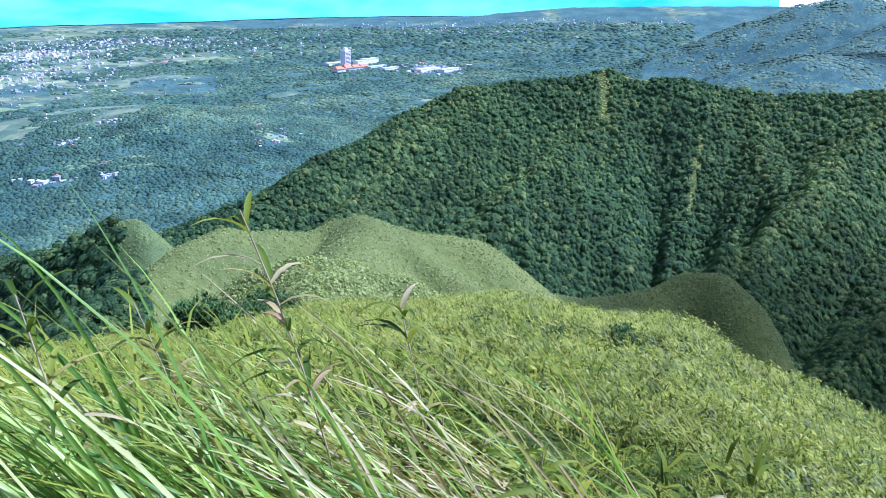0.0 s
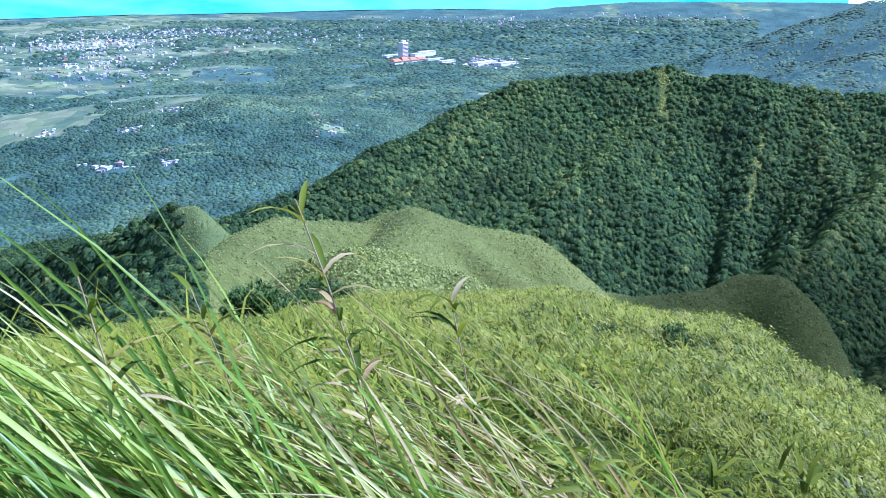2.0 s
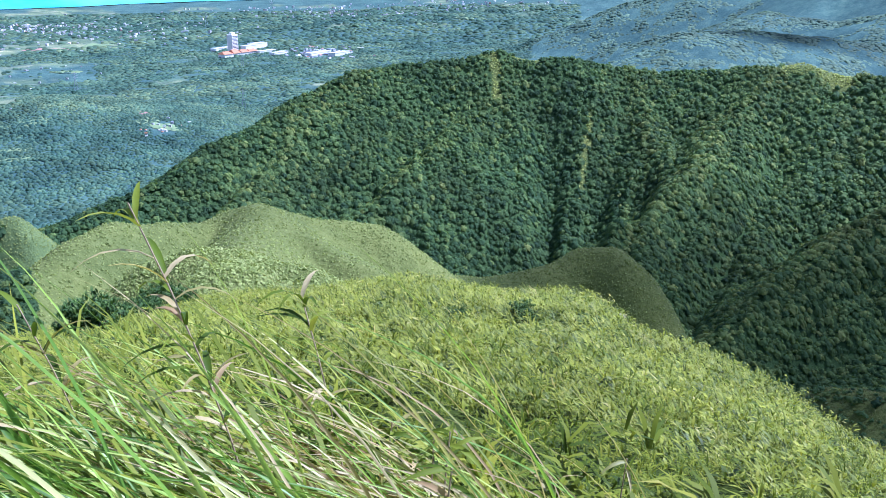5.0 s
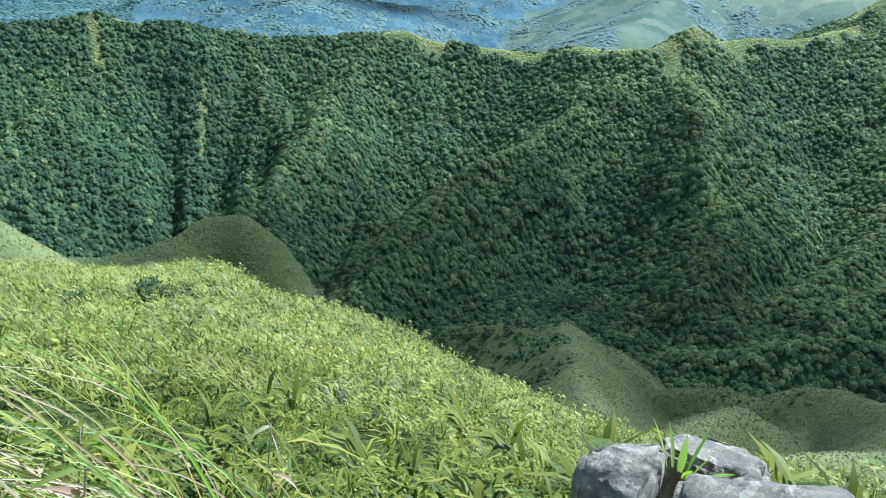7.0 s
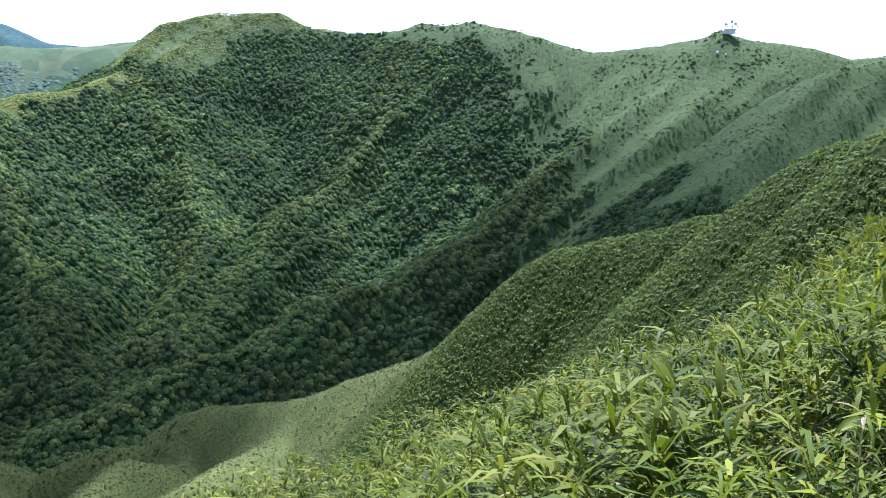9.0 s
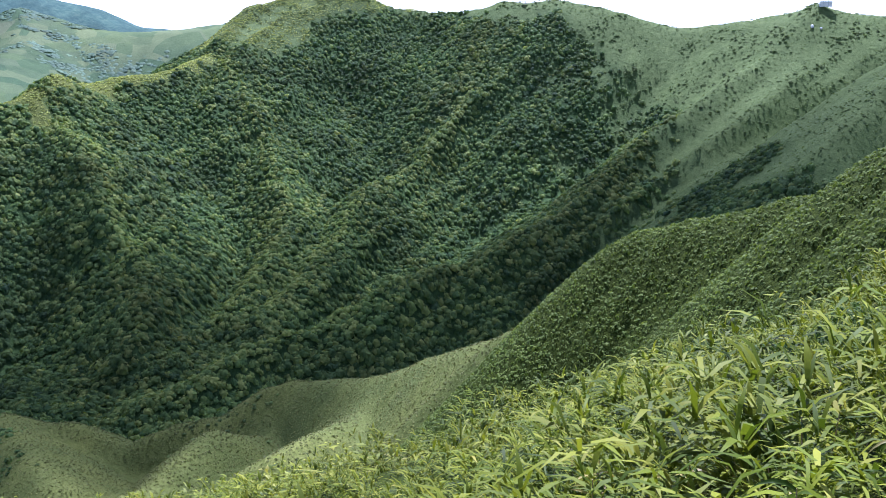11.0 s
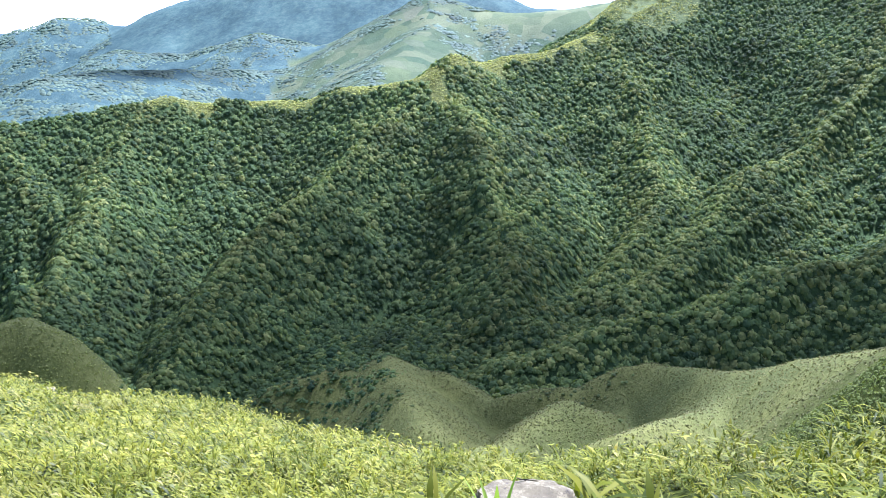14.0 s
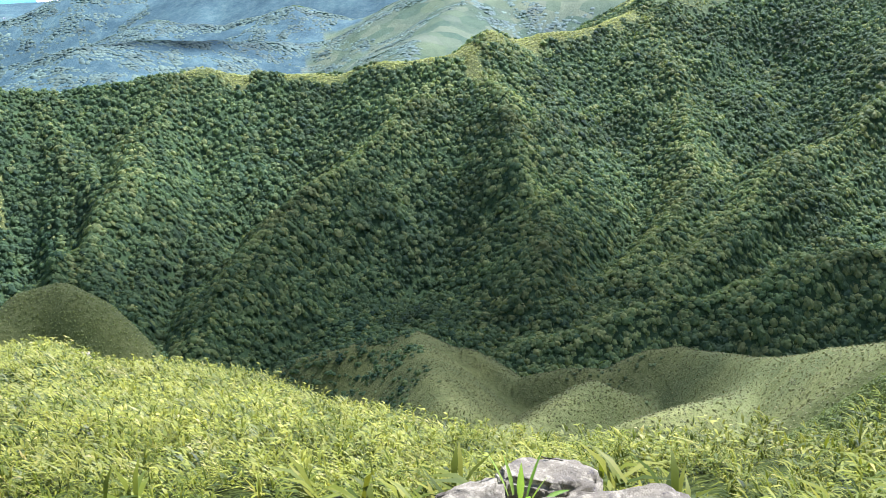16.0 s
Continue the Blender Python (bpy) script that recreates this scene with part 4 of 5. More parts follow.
def bamboo_clump(seed, tips, leaves, length, width, spread, height, lean, segments):
    """Leaf rosettes at the tips of a few culms, blown over to one side."""
    r = random.Random(seed)
    V, F, base = [], [], 0
    for _ in range(tips):
        tv, tf = blade_tuft(r.randrange(9999), leaves, length, width, lean, segments, 0.02, -0.7)
        q = Vector((r.gauss(0, spread), r.gauss(0, spread), r.uniform(0.35, 1.0) * height))
        V.append(tv + np.array(q[:]))
        F.append(tf + base)
        base += len(tv)
    return np.concatenate(V), np.concatenate(F)


WIND = (-0.55, 0.2)
# dwarf bamboo close to the summit
NEAR = [bamboo_clump(20 + k, 8, 7, 0.19, 0.0125, 0.13, 0.66, WIND, 2) for k in range(10)]
x1, y1 = scattered(2350, -38, 112, 2.6, 22, 0.45)
x2, y2 = (np.concatenate(q) for q in zip(scattered(330, -4, 48, 3.6, 9.5, 1.0), scattered(420, 48, 110, 2.7, 9.0, 0.7)))
x3, y3 = scattered(160, 112, 322, 3.2, 13, 1.0)
x, y = np.concatenate([x1, x2, x3]), np.concatenate([y1, y2, y3])
z, _ = land(x, y)
V, Fs, tone = merged(NEAR, rng.integers(0, 10, len(x)), x, y, z - 0.14, (0.55 + 0.8 * rng.random(len(x)) ** 1.8) * (1.08 + 0.35 * fbm(x / 1.1, y / 1.1, 2)), rng.normal(0, 0.5, len(x)))
bamboo = mesh_object("dwarf_bamboo", V, Fs, M_BAMBOO, True, tone)
tagged(bamboo, "bright green dwarf bamboo leaves bent by the wind", "bamboo", kind="stuff")
# short trodden grass round the viewpoint
SHORT = [blade_tuft(70 + k, 14, 0.13, 0.004, WIND, 2, 0.07, 0.2) for k in range(8)]
x, y = scattered(1100, -180, 180, 0.25, 4.6, 1.0)
z, _ = land(x, y)
V, Fs, tone = merged(SHORT, rng.integers(0, 8, len(x)), x, y, z - 0.02, 0.7 + 0.9 * rng.random(len(x)), rng.random(len(x)) * 6.3)
tagged(mesh_object("summit_grass", V, Fs, M_BAMBOO, True, tone), "short trodden green grass round the viewpoint", "grass", kind="stuff")
MIDDLE = [bamboo_clump(50 + k, 4, 4, 0.21, 0.026, 0.2, 0.5, WIND, 1) for k in range(5)] + [blade_tuft(60 + k, 10, 0.62, 0.020, (-1.9, 0.7), 2, 0.16, 0.1) for k in range(5)]
x, y = scattered(26000, -34, 112, 13, 75, 0.3)
z, c = land(x, y)
ok = (c == GRASS) & seen_from_summit(x, y, z, 0.6) & ((np.degrees(np.arctan2(x, y)) < 58) | (np.hypot(x, y) < 25))
x, y, z = x[ok], y[ok], z[ok]
V, Fs, tone = merged(MIDDLE, rng.integers(0, 10, len(x)), x, y, z - 0.08, 0.7 + 0.6 * rng.random(len(x)) + np.hypot(x, y) / 110, rng.normal(0, 0.5, len(x)), None, None, 0.3)
brow_grass = mesh_object("brow_grass", V, Fs, M_COMB, True, tone)
tagged(brow_grass, "wind-combed green bamboo grass over the brow", "grass", kind="stuff")
# low bamboo scrub under and beyond it
x1, y1 = jittered(0.42, -34, 112, 24, 62)
x2, y2 = jittered(0.5, -34, 112, 62, 125)
x, y = np.concatenate([x1, x2]), np.concatenate([y1, y2])
z, c = land(x, y)
ok = (c == GRASS) & seen_from_summit(x, y, z, 0.6)
spur = ok & (np.degrees(np.arctan2(x, y)) < 26) & (np.hypot(x, y) > 58)
sx, sy, s_z = x[spur], y[spur], z[spur]
V, Fs, tone = merged(TUSSOCKS, rng.integers(0, 10, len(sx)), sx, sy, s_z - 0.1, 0.24 + 0.2 * rng.random(len(sx)) ** 2, rng.random(len(sx)) * 6.3, 0.7 + 0.8 * rng.random(len(sx)))
tagged(mesh_object("spur_grass", V, Fs, M_TUFT, True), "pale green grass over the near spur", "grass", kind="stuff")
ok &= ~spur
x, y, z = x[ok], y[ok], z[ok]
V, Fs, tone = merged(TUSSOCKS, rng.integers(0, 10, len(x)), x, y, z - 0.1, 0.15 + 0.12 * rng.random(len(x)) ** 2 + np.hypot(x, y) / 1150, rng.random(len(x)) * 6.3, 0.7 + 0.8 * rng.random(len(x)))
bamboo_scrub = mesh_object("bamboo_scrub", V, Fs, M_SCRUB, True, tone)
tagged(bamboo_scrub, "low dense green bamboo scrub on the near slopes", "scrub", kind="stuff")
# the farther grassy knolls
x, y = (np.concatenate(q) for q in zip(jittered(0.92, -34, 26, 125, 345), jittered(1.0, 26, 112, 125, 345)))
z, c = land(x, y)
ok = ((c == GRASS) | ((c == MIXED) & (np.degrees(np.arctan2(x, y)) < -10))) & seen_from_summit(x, y, z, 0.6)
x, y, z = x[ok], y[ok], z[ok]
valley = np.degrees(np.arctan2(x, y)) > 26
for name, mat, label, pick in (("knoll_grass", M_TUFT, "pale green tussock grass over the rounded knolls", ~valley),
                               ("valley_grass", M_TAN, "dry olive tussock grass over the valley hills", valley)):
    px, py, pz = x[pick], y[pick], z[pick]
    V, Fs, tone = merged(TUSSOCKS, rng.integers(0, 10, len(px)), px, py, pz - 0.15, 0.25 + 0.16 * rng.random(len(px)) ** 2, rng.random(len(px)) * 6.3, 0.6 + 0.8 * rng.random(len(px)))
    tagged(mesh_object(name, V, Fs, mat, True), label, "grass", kind="stuff")


# ---------------------------------------------------------------- things
def part(name, verts_faces, mat, parent, label="", smooth=False):
    """One mesh under a thing, in the thing's own axes."""
    me = bpy.data.meshes.new(name)
    if isinstance(verts_faces, tuple):
        me.from_pydata([tuple(v) for v in verts_faces[0]], [], [tuple(f) for f in verts_faces[1]])
    else:
        verts_faces.to_mesh(me)
        verts_faces.free()
    me.materials.append(mat)
    me.polygons.foreach_set("use_smooth", [smooth] * len(me.polygons))
    ob = new(name, me)
    if parent is not None:
        ob.parent = parent
    if label:
        tagged(ob, label)
    return ob


def thing(name, m, label, category, group=""):
    ob = new(name)
    ob.empty_display_size = 0.2
    ob.matrix_basis = m
    return tagged(ob, label, category, group)


def box(bm, x0, x1, y0, y1, z0, z1, bevel=0.0):
    made = bmesh.ops.create_cube(bm, size=1.0, matrix=Matrix.Translation(((x0 + x1) / 2, (y0 + y1) / 2, (z0 + z1) / 2))
                                 @ Matrix.Diagonal((x1 - x0, y1 - y0, z1 - z0, 1)))
    if bevel:
        edges = {e for v in made["verts"] for e in v.link_edges}
        bmesh.ops.bevel(bm, geom=list(edges), offset=bevel, segments=1, affect="EDGES")
    return bm


def rod(bm, a, b, r0, r1, sides=6):
    a, b = Vector(a), Vector(b)
    d = b - a
    m = Matrix.Translation((a + b) / 2) @ d.to_track_quat("Z", "Y").to_matrix().to_4x4()
    bmesh.ops.create_cone(bm, cap_ends=True, segments=sides, radius1=r0, radius2=r1, depth=d.length, matrix=m)
    return bm


def ground_at(az, d):
    a = radians(az)
    x, y = d * math.sin(a), d * math.cos(a)
    z, _ = land(np.array([x]), np.array([y]))
    return x, y, float(z[0])


# ---- boulders by the viewpoint
def boulder(corners, seed, label):
    bm = bmesh.new()
    for u, v, w in corners:
        bm.verts.new((u, v, w - 0.62 * max(v, 0) if w > -1 else w))
    bmesh.ops.convex_hull(bm, input=bm.verts[:])
    loose = [v for v in bm.verts if not v.link_faces]
    bmesh.ops.delete(bm, geom=loose, context="VERTS")
    bmesh.ops.bevel(bm, geom=bm.edges[:], offset=0.022, segments=2, affect="EDGES")
    bmesh.ops.triangulate(bm, faces=bm.faces[:])
    for _ in range(3):
        long_edges = [e for e in bm.edges if e.calc_length() > 0.035]
        bmesh.ops.subdivide_edges(bm, edges=long_edges, cuts=1, use_grid_fill=False)
        bmesh.ops.triangulate(bm, faces=bm.faces[:])
    bm.normal_update()
    off = Vector((seed, seed * 2.3, -seed))
    moves = [(v, v.normal * (0.030 * noise.noise(v.co * 4 + off) + 0.014 * noise.noise(v.co * 13 + off) + 0.006 * noise.noise(v.co * 34 + off))) for v in bm.verts]
    for v, mv in moves:
        v.co += mv
    me = bpy.data.meshes.new("boulder")
    bm.to_mesh(me)
    bm.free()
    me.materials.append(M_ROCK)
    me.polygons.foreach_set("use_smooth", [True] * len(me.polygons))
    ob = new("boulder", me)
    tagged(ob, label, "boulder", "boulders at the viewpoint")
    return ob


ROCK_AZ, ROCK_D = 54.9, 2.5
rock_frame = Matrix.Translation((ROCK_D * math.sin(radians(ROCK_AZ)) - 0.06, ROCK_D * math.cos(radians(ROCK_AZ)) + 0.08, -0.085)) @ Matrix.Rotation(radians(-ROCK_AZ), 4, "Z") @ Matrix.Rotation(radians(5), 4, "Y")
front = [(-0.09, 0.02, -0.01), (0.18, 0.06, 0.085), (0.36, 0.10, 0.115), (0.50, 0.12, 0.09), (0.72, 0.16, -0.12), (-0.10, -0.10, -0.07), (0.42, -0.12, 0.0), (0.68, -0.06, -0.18),
         (-0.14, -0.12, -1.1), (0.80, -0.10, -1.1), (0.80, 0.40, -1.1), (-0.1, 0.35, -1.1), (0.40, 0.32, 0.05)]
left = [(-0.42, 0.0, -0.02), (-0.30, 0.08, 0.04), (-0.17, 0.10, 0.055), (-0.42, -0.10, -0.10), (-0.20, -0.14, -0.12), (-0.16, 0.0, 0.0), (-0.46, -0.12, -1.1), (-0.20, -0.16, -1.1),
        (-0.2, 0.30, -1.1), (-0.46, 0.25, -1.1), (-0.2, 0.24, 0.03)]
back = [(-0.23, 0.34, 0.10), (-0.12, 0.42, 0.155), (0.0, 0.46, 0.16), (0.12, 0.44, 0.15), (0.20, 0.40, 0.115), (-0.18, 0.24, 0.05), (0.06, 0.24, 0.04), (0.16, 0.28, 0.03),
        (-0.25, 0.24, -1.1), (0.2, 0.24, -1.1), (0.25, 0.62, -1.1), (-0.25, 0.62, -1.1), (0.12, 0.60, 0.08), (-0.12, 0.60, 0.09)]
for corners, seed, label in ((front, 1.3, "broad grey boulder with pale lichen and a dark face"), (left, 4.7, "small grey boulder with pitted lichen-spotted sides"),
                             (back, 8.1, "grey boulder with a pale weathered flat top")):
    boulder(corners, seed, label).matrix_basis = rock_frame


def strap_leaf(base, direction, length, width, droop, segments=5, blown=(0, 0), twist=0.0):
    """A long folded leaf with a keel, as vertices and faces."""
    d = Vector(direction).normalized()
    side = d.cross(Vector((0, 0, 1)))
    side = side.normalized() if side.length > 0.05 else Vector((1, 0, 0))
    side = Matrix.Rotation(twist, 3, d) @ side
    V, F, p = [], [], Vector(base)
    for k in range(segments + 1):
        t = k / segments
        w = width * (0.5 + 1.6 * t if t < 0.3 else 1.0) * max(0.03, 1 - max(0, t - 0.3) ** 1.6 / 0.58)
        up = side.cross(d).normalized()
        V += [p - side * w + up * w * 0.35, p, p + side * w + up * w * 0.35]
        p = p + d * (length / segments)
        d = (d + Vector((blown[0] * droop * 0.7, blown[1] * droop * 0.7, -droop)) / segments).normalized()
    for k in range(segments):
        o = 3 * k
        F += [(o, o + 1, o + 4, o + 3), (o + 1, o + 2, o + 5, o + 4)]
    return V, F


rnd = random.Random(11)
crack_plant = thing("rock_plant", rock_frame @ Matrix.Translation((-0.10, 0.16, -0.12)), "green strap-leaved plant growing in the crack between boulders", "plant")
for dx, dy, dz, ln in ((-0.42, -0.05, 1, 0.20), (-0.28, 0.1, 1, 0.17), (-0.05, 0.0, 1, 0.15), (0.16, 0.05, 1, 0.22), (0.30, -0.1, 0.9, 0.13), (0.55, -0.2, 0.7, 0.13), (-0.5, -0.3, 0.4, 0.12), (0.1, -0.4, 0.6, 0.12), (0.7, 0.1, 0.5, 0.10)):
    part("leaf", strap_leaf((dx * 0.12, dy * 0.1, 0), (dx, dy, dz), ln, 0.015, 0.3), M_FRESH, crack_plant, smooth=True)


# ---- tall silvergrass and bamboo stems close by
def silvergrass(az, d, count, height, lean, mat, seed, label, spread=0.14, width=0.0095):
    r = random.Random(seed)
    x, y, z = ground_at(az, d)
    clump = thing("silvergrass_clump", Matrix.Translation((x, y, z)), label, "grass clump", "silvergrass on the summit")
    for _ in range(count):
        a, q = r.uniform(0, 6.283), r.uniform(0.05, 0.38)
        sway = r.uniform(0.35, 1.05)
        direction = (math.cos(a) * q + lean[0] * sway, math.sin(a) * q + lean[1] * sway, 1.0)
        part("blade", strap_leaf((r.gauss(0, spread), r.gauss(0, spread), r.uniform(-0.05, 0.1)), direction, height * r.uniform(0.45, 1.04), width * r.uniform(0.45, 1.3), r.uniform(0.7, 2.2), 9, lean, r.uniform(-1.5, 1.5)), mat, clump, smooth=True)
    return clump


LEFTWARD = (-0.85, 0.25)
for k, (az, d, count, h) in enumerate(((-29, 1.8, 150, 2.1), (-22, 1.9, 170, 2.2), (-15, 1.85, 190, 2.2), (-10, 1.9, 180, 2.15), (-5, 1.95, 150, 2.05), (-1, 2.2, 120, 1.75),
                                       (-35, 1.7, 130, 2.15), (-25, 2.1, 130, 2.1), (-17, 2.1, 140, 2.05), (3, 2.5, 100, 1.6), (-42, 1.9, 60, 2.0), (-12, 2.3, 120, 1.9), (-7, 2.5, 120, 1.8), (-3, 2.0, 110, 1.7), (1, 1.9, 90, 1.5))):
    silvergrass(az, d, count, h, LEFTWARD, M_SILVER, 100 + k, "tall green silvergrass clump swept sideways by the wind")
for k, (az, d, count, h) in enumerate(((3, 2.3, 100, 1.8), (6.5, 2.25, 130, 1.85), (9.5, 2.25, 140, 1.8), (7, 2.6, 110, 1.9), (0, 2.5, 70, 1.8), (12, 2.35, 130, 1.7), (14, 2.45, 60, 1.4), (10.5, 2.6, 100, 1.85))):
    silvergrass(az, d, count, h, (-0.8, 0.1), M_DRY if k % 3 != 2 else M_SILVER, 150 + k, "dry tan and green silvergrass clump bent over by the wind", 0.2, 0.006)
# the thicket of grass between the clumps
THICKET = [blade_tuft(340 + k, 16, 1.28, 0.0085, (-1.5, 0.4), 5, 0.16, 0.95, 0.58) for k in range(8)]
x, y = scattered(330, -42, -2, 2.0, 3.8, 0.6)
z, _ = land(x, y)
V, Fs, tone = merged(THICKET, rng.integers(0, 8, len(x)), x, y, z - 0.2, (0.8 + 0.4 * rng.random(len(x))) * np.interp(np.degrees(np.arctan2(x, y)), [-25, -10, 0, 14], [1.05, 1.0, 0.88, 0.7]), rng.normal(0, 0.35, len(x)))
tagged(mesh_object("silvergrass_thicket", V, Fs, M_COMB, True, tone), "dense green silvergrass thicket over the edge of the summit", "grass", kind="stuff")


def bamboo_stem(az, d, height, tilt, seed, label):
    r = random.Random(seed)
    x, y, z = ground_at(az, d)
    stem = thing("tall_bamboo", Matrix.Translation((x, y, z)), label, "bamboo", "bamboo stems on the summit")
    pts = [Vector((tilt[0] * t * t * height, tilt[1] * t * t * height, height * t)) for t in np.linspace(0, 1, 8)]
    V, F = [], []
    for k, p in enumerate(pts):
        for j in range(6):
            q = 0.0042 * (1 - 0.06 * k)
            V.append((p.x + math.cos(j * math.pi / 3) * q, p.y + math.sin(j * math.pi / 3) * q, p.z))
    for k in range(7):
        F += [(k * 6 + j, k * 6 + (j + 1) % 6, k * 6 + 6 + (j + 1) % 6, k * 6 + 6 + j) for j in range(6)]
    part("culm", (V, F), M_CULM, stem, "thin tan culm", True)
    for k in range(46):
        t = r.uniform(0.3, 1.0)
        i = min(6, int(t * 7))
        base = pts[i].lerp(pts[i + 1], t * 7 - i)
        a = r.uniform(0, 6.283)
        direction = (math.cos(a) * 0.7 + tilt[0] * 1.2, math.sin(a) * 0.7 + tilt[1], r.uniform(0.2, 1.0))
        part("leaf", strap_leaf(base, direction, r.uniform(0.14, 0.26), r.uniform(0.008, 0.013), r.uniform(0.8, 2.2)), M_DRY if r.random() < 0.22 else M_LEAF, stem, smooth=True)
    return stem


for k, (az, d, h, tilt) in enumerate(((-7.5, 2.4, 1.75, (-0.18, 0.0)), (-25, 2.3, 1.55, (-0.16, 0.1)), (-16.5, 2.7, 1.5, (-0.2, 0.05)), (-1, 2.8, 1.35, (-0.12, 0.1)))):
    bamboo_stem(az, d, h, tilt, 200 + k, "bamboo stem with green and withered leaves standing above the grass")


def bamboo_shrub(az, d, height, leaves, seed):
    """A low bamboo: a few brown culms and a fan of broad leaves round each tip."""
    r = random.Random(seed)
    x, y, z = ground_at(az, d)
    shrub = thing("bamboo_shrub", Matrix.Translation((x, y, z - 0.05)), "low bamboo shrub with broad green leaves on brown culms", "bamboo", "bamboo shrubs on the summit")
    for _ in range(4):
        a, q = r.uniform(0, 6.283), r.uniform(0.05, 0.28)
        tip = Vector((math.cos(a) * q - 0.08, math.sin(a) * q, height * r.uniform(0.6, 1.0)))
        part("culm", rod(bmesh.new(), (tip.x * 0.3, tip.y * 0.3, 0), tip, 0.005, 0.003, 5), M_CULM, shrub)
        for _ in range(leaves // 4):
            a = r.uniform(0, 6.283)
            direction = (math.cos(a) - 0.35, math.sin(a) + 0.1, r.uniform(-0.1, 0.9))
            part("leaf", strap_leaf(tip - Vector((0, 0, r.uniform(0, 0.12))), direction, r.uniform(0.10, 0.20), r.uniform(0.007, 0.0125), r.uniform(0.5, 1.8), 4, (0, 0), r.uniform(-0.8, 0.8)), M_DRY if r.random() < 0.07 else M_LEAF, shrub, smooth=True)
    return shrub


shrubs = random.Random(77)
for k in range(56):
    az = shrubs.uniform(61, 108) if k < 42 else shrubs.uniform(6, 46)
    d = shrubs.uniform(2.5, 5.6) if k < 42 else shrubs.uniform(3.2, 5.5)
    bamboo_shrub(az, d, shrubs.uniform(0.5, 0.85), 28, 500 + k)
for k in range(9):
    bamboo_shrub(shrubs.uniform(-7, 6), shrubs.uniform(2.4, 3.2), shrubs.uniform(0.75, 1.0), 36, 600 + k)


# ---- dark bushes on the slopes
def bush(az, d, radius, seed, label):
    r = random.Random(seed)
    x, y, z = ground_at(az, d)
    root = thing("bush", Matrix.Translation((x, y, z - 0.1)), label, "bush", "dark bushes on the grass slopes")
    bm = bmesh.new()
    for _ in range(5):
        a = r.uniform(0, 6.283)
        rod(bm, (0, 0, 0), (math.cos(a) * radius * 0.5, math.sin(a) * radius * 0.5, radius * r.uniform(0.6, 1.0)), 0.05 * radius, 0.02 * radius, 5)
    part("branch", bm, M_WOOD, root)
    V, F, base = [], [], 0
    for _ in range(int(150 * max(1, radius))):
        a, t = r.uniform(0, 6.283), r.random() ** 0.5
        h = r.uniform(0.15, 1.0)
        rad = radius * t * math.sqrt(max(0.1, 1 - (h - 0.3) ** 2)) * r.uniform(0.8, 1.15)
        tv, tf = BUSH_LEAVES[r.randrange(6)]
        ang, sc = r.uniform(0, 6.283), radius * r.uniform(0.22, 0.38)
        c, s = math.cos(ang) * sc, math.sin(ang) * sc
        V.append(np.stack([tv[:, 0] * c - tv[:, 1] * s + math.cos(a) * rad, tv[:, 0] * s + tv[:, 1] * c + math.sin(a) * rad, tv[:, 2] * sc + h * radius * 1.25], 1))
        F.append(tf + base)
        base += len(tv)
    part("crown", (np.concatenate(V).tolist(), np.concatenate(F).tolist()), M_BUSH, root)
    return root


BUSH_LEAVES = [blade_tuft(300 + k, 9, 0.8, 0.12, (0, 0), 2, 0.2) for k in range(6)]
for k, (az, d, rad) in enumerate(((-12.5, 58, 1.6), (-13.8, 55, 1.3), (-11.2, 60, 1.3), (-14.6, 50, 1.2), (-17.2, 36, 1.5), (-16.4, 38, 1.0), (-13.4, 46, 1.1), (12.5, 33, 0.6), (13.0, 32, 0.5), (12.9, 34.5, 0.55),
                                  (8.0, 30, 0.5), (97.0, 8.2, 0.5), (91.5, 8.0, 0.32), (87.7, 17, 0.7), (91.1, 60, 1.5), (92.0, 59, 1.3), (100.0, 10.5, 0.42), (80, 7.2, 0.3), (62, 6.5, 0.28), (58, 5.4, 0.25), (70, 7.5, 0.3))):
    bush(az, d, rad, 400 + k, "low dark green leafy bush among pale grass")


# ---- rock outcrop at the brow
for k, (az, d, s) in enumerate(((19.4, 51.5, 1.0), (19.9, 50.5, 0.7))):
    x, y, z = ground_at(az, d)
    bm = bmesh.new()
    bmesh.ops.create_icosphere(bm, subdivisions=3, radius=1.0)
    for v in bm.verts:
        v.co *= 1 + 0.35 * noise.noise(v.co * 1.3 + Vector((k * 5, 0, 0))) + 0.18 * noise.noise(v.co * 4)
        v.co.z *= 0.7
    me = bpy.data.meshes.new("outcrop")
    bm.to_mesh(me)
    bm.free()
    me.materials.append(M_ROCK)
    ob = new("rock_outcrop", me)
    ob.matrix_basis = Matrix.Translation((x, y, z)) @ Matrix.Diagonal((s, s, s, 1))
    tagged(ob, "weathered brown-grey rock outcrop breaking through the slope", "rock")


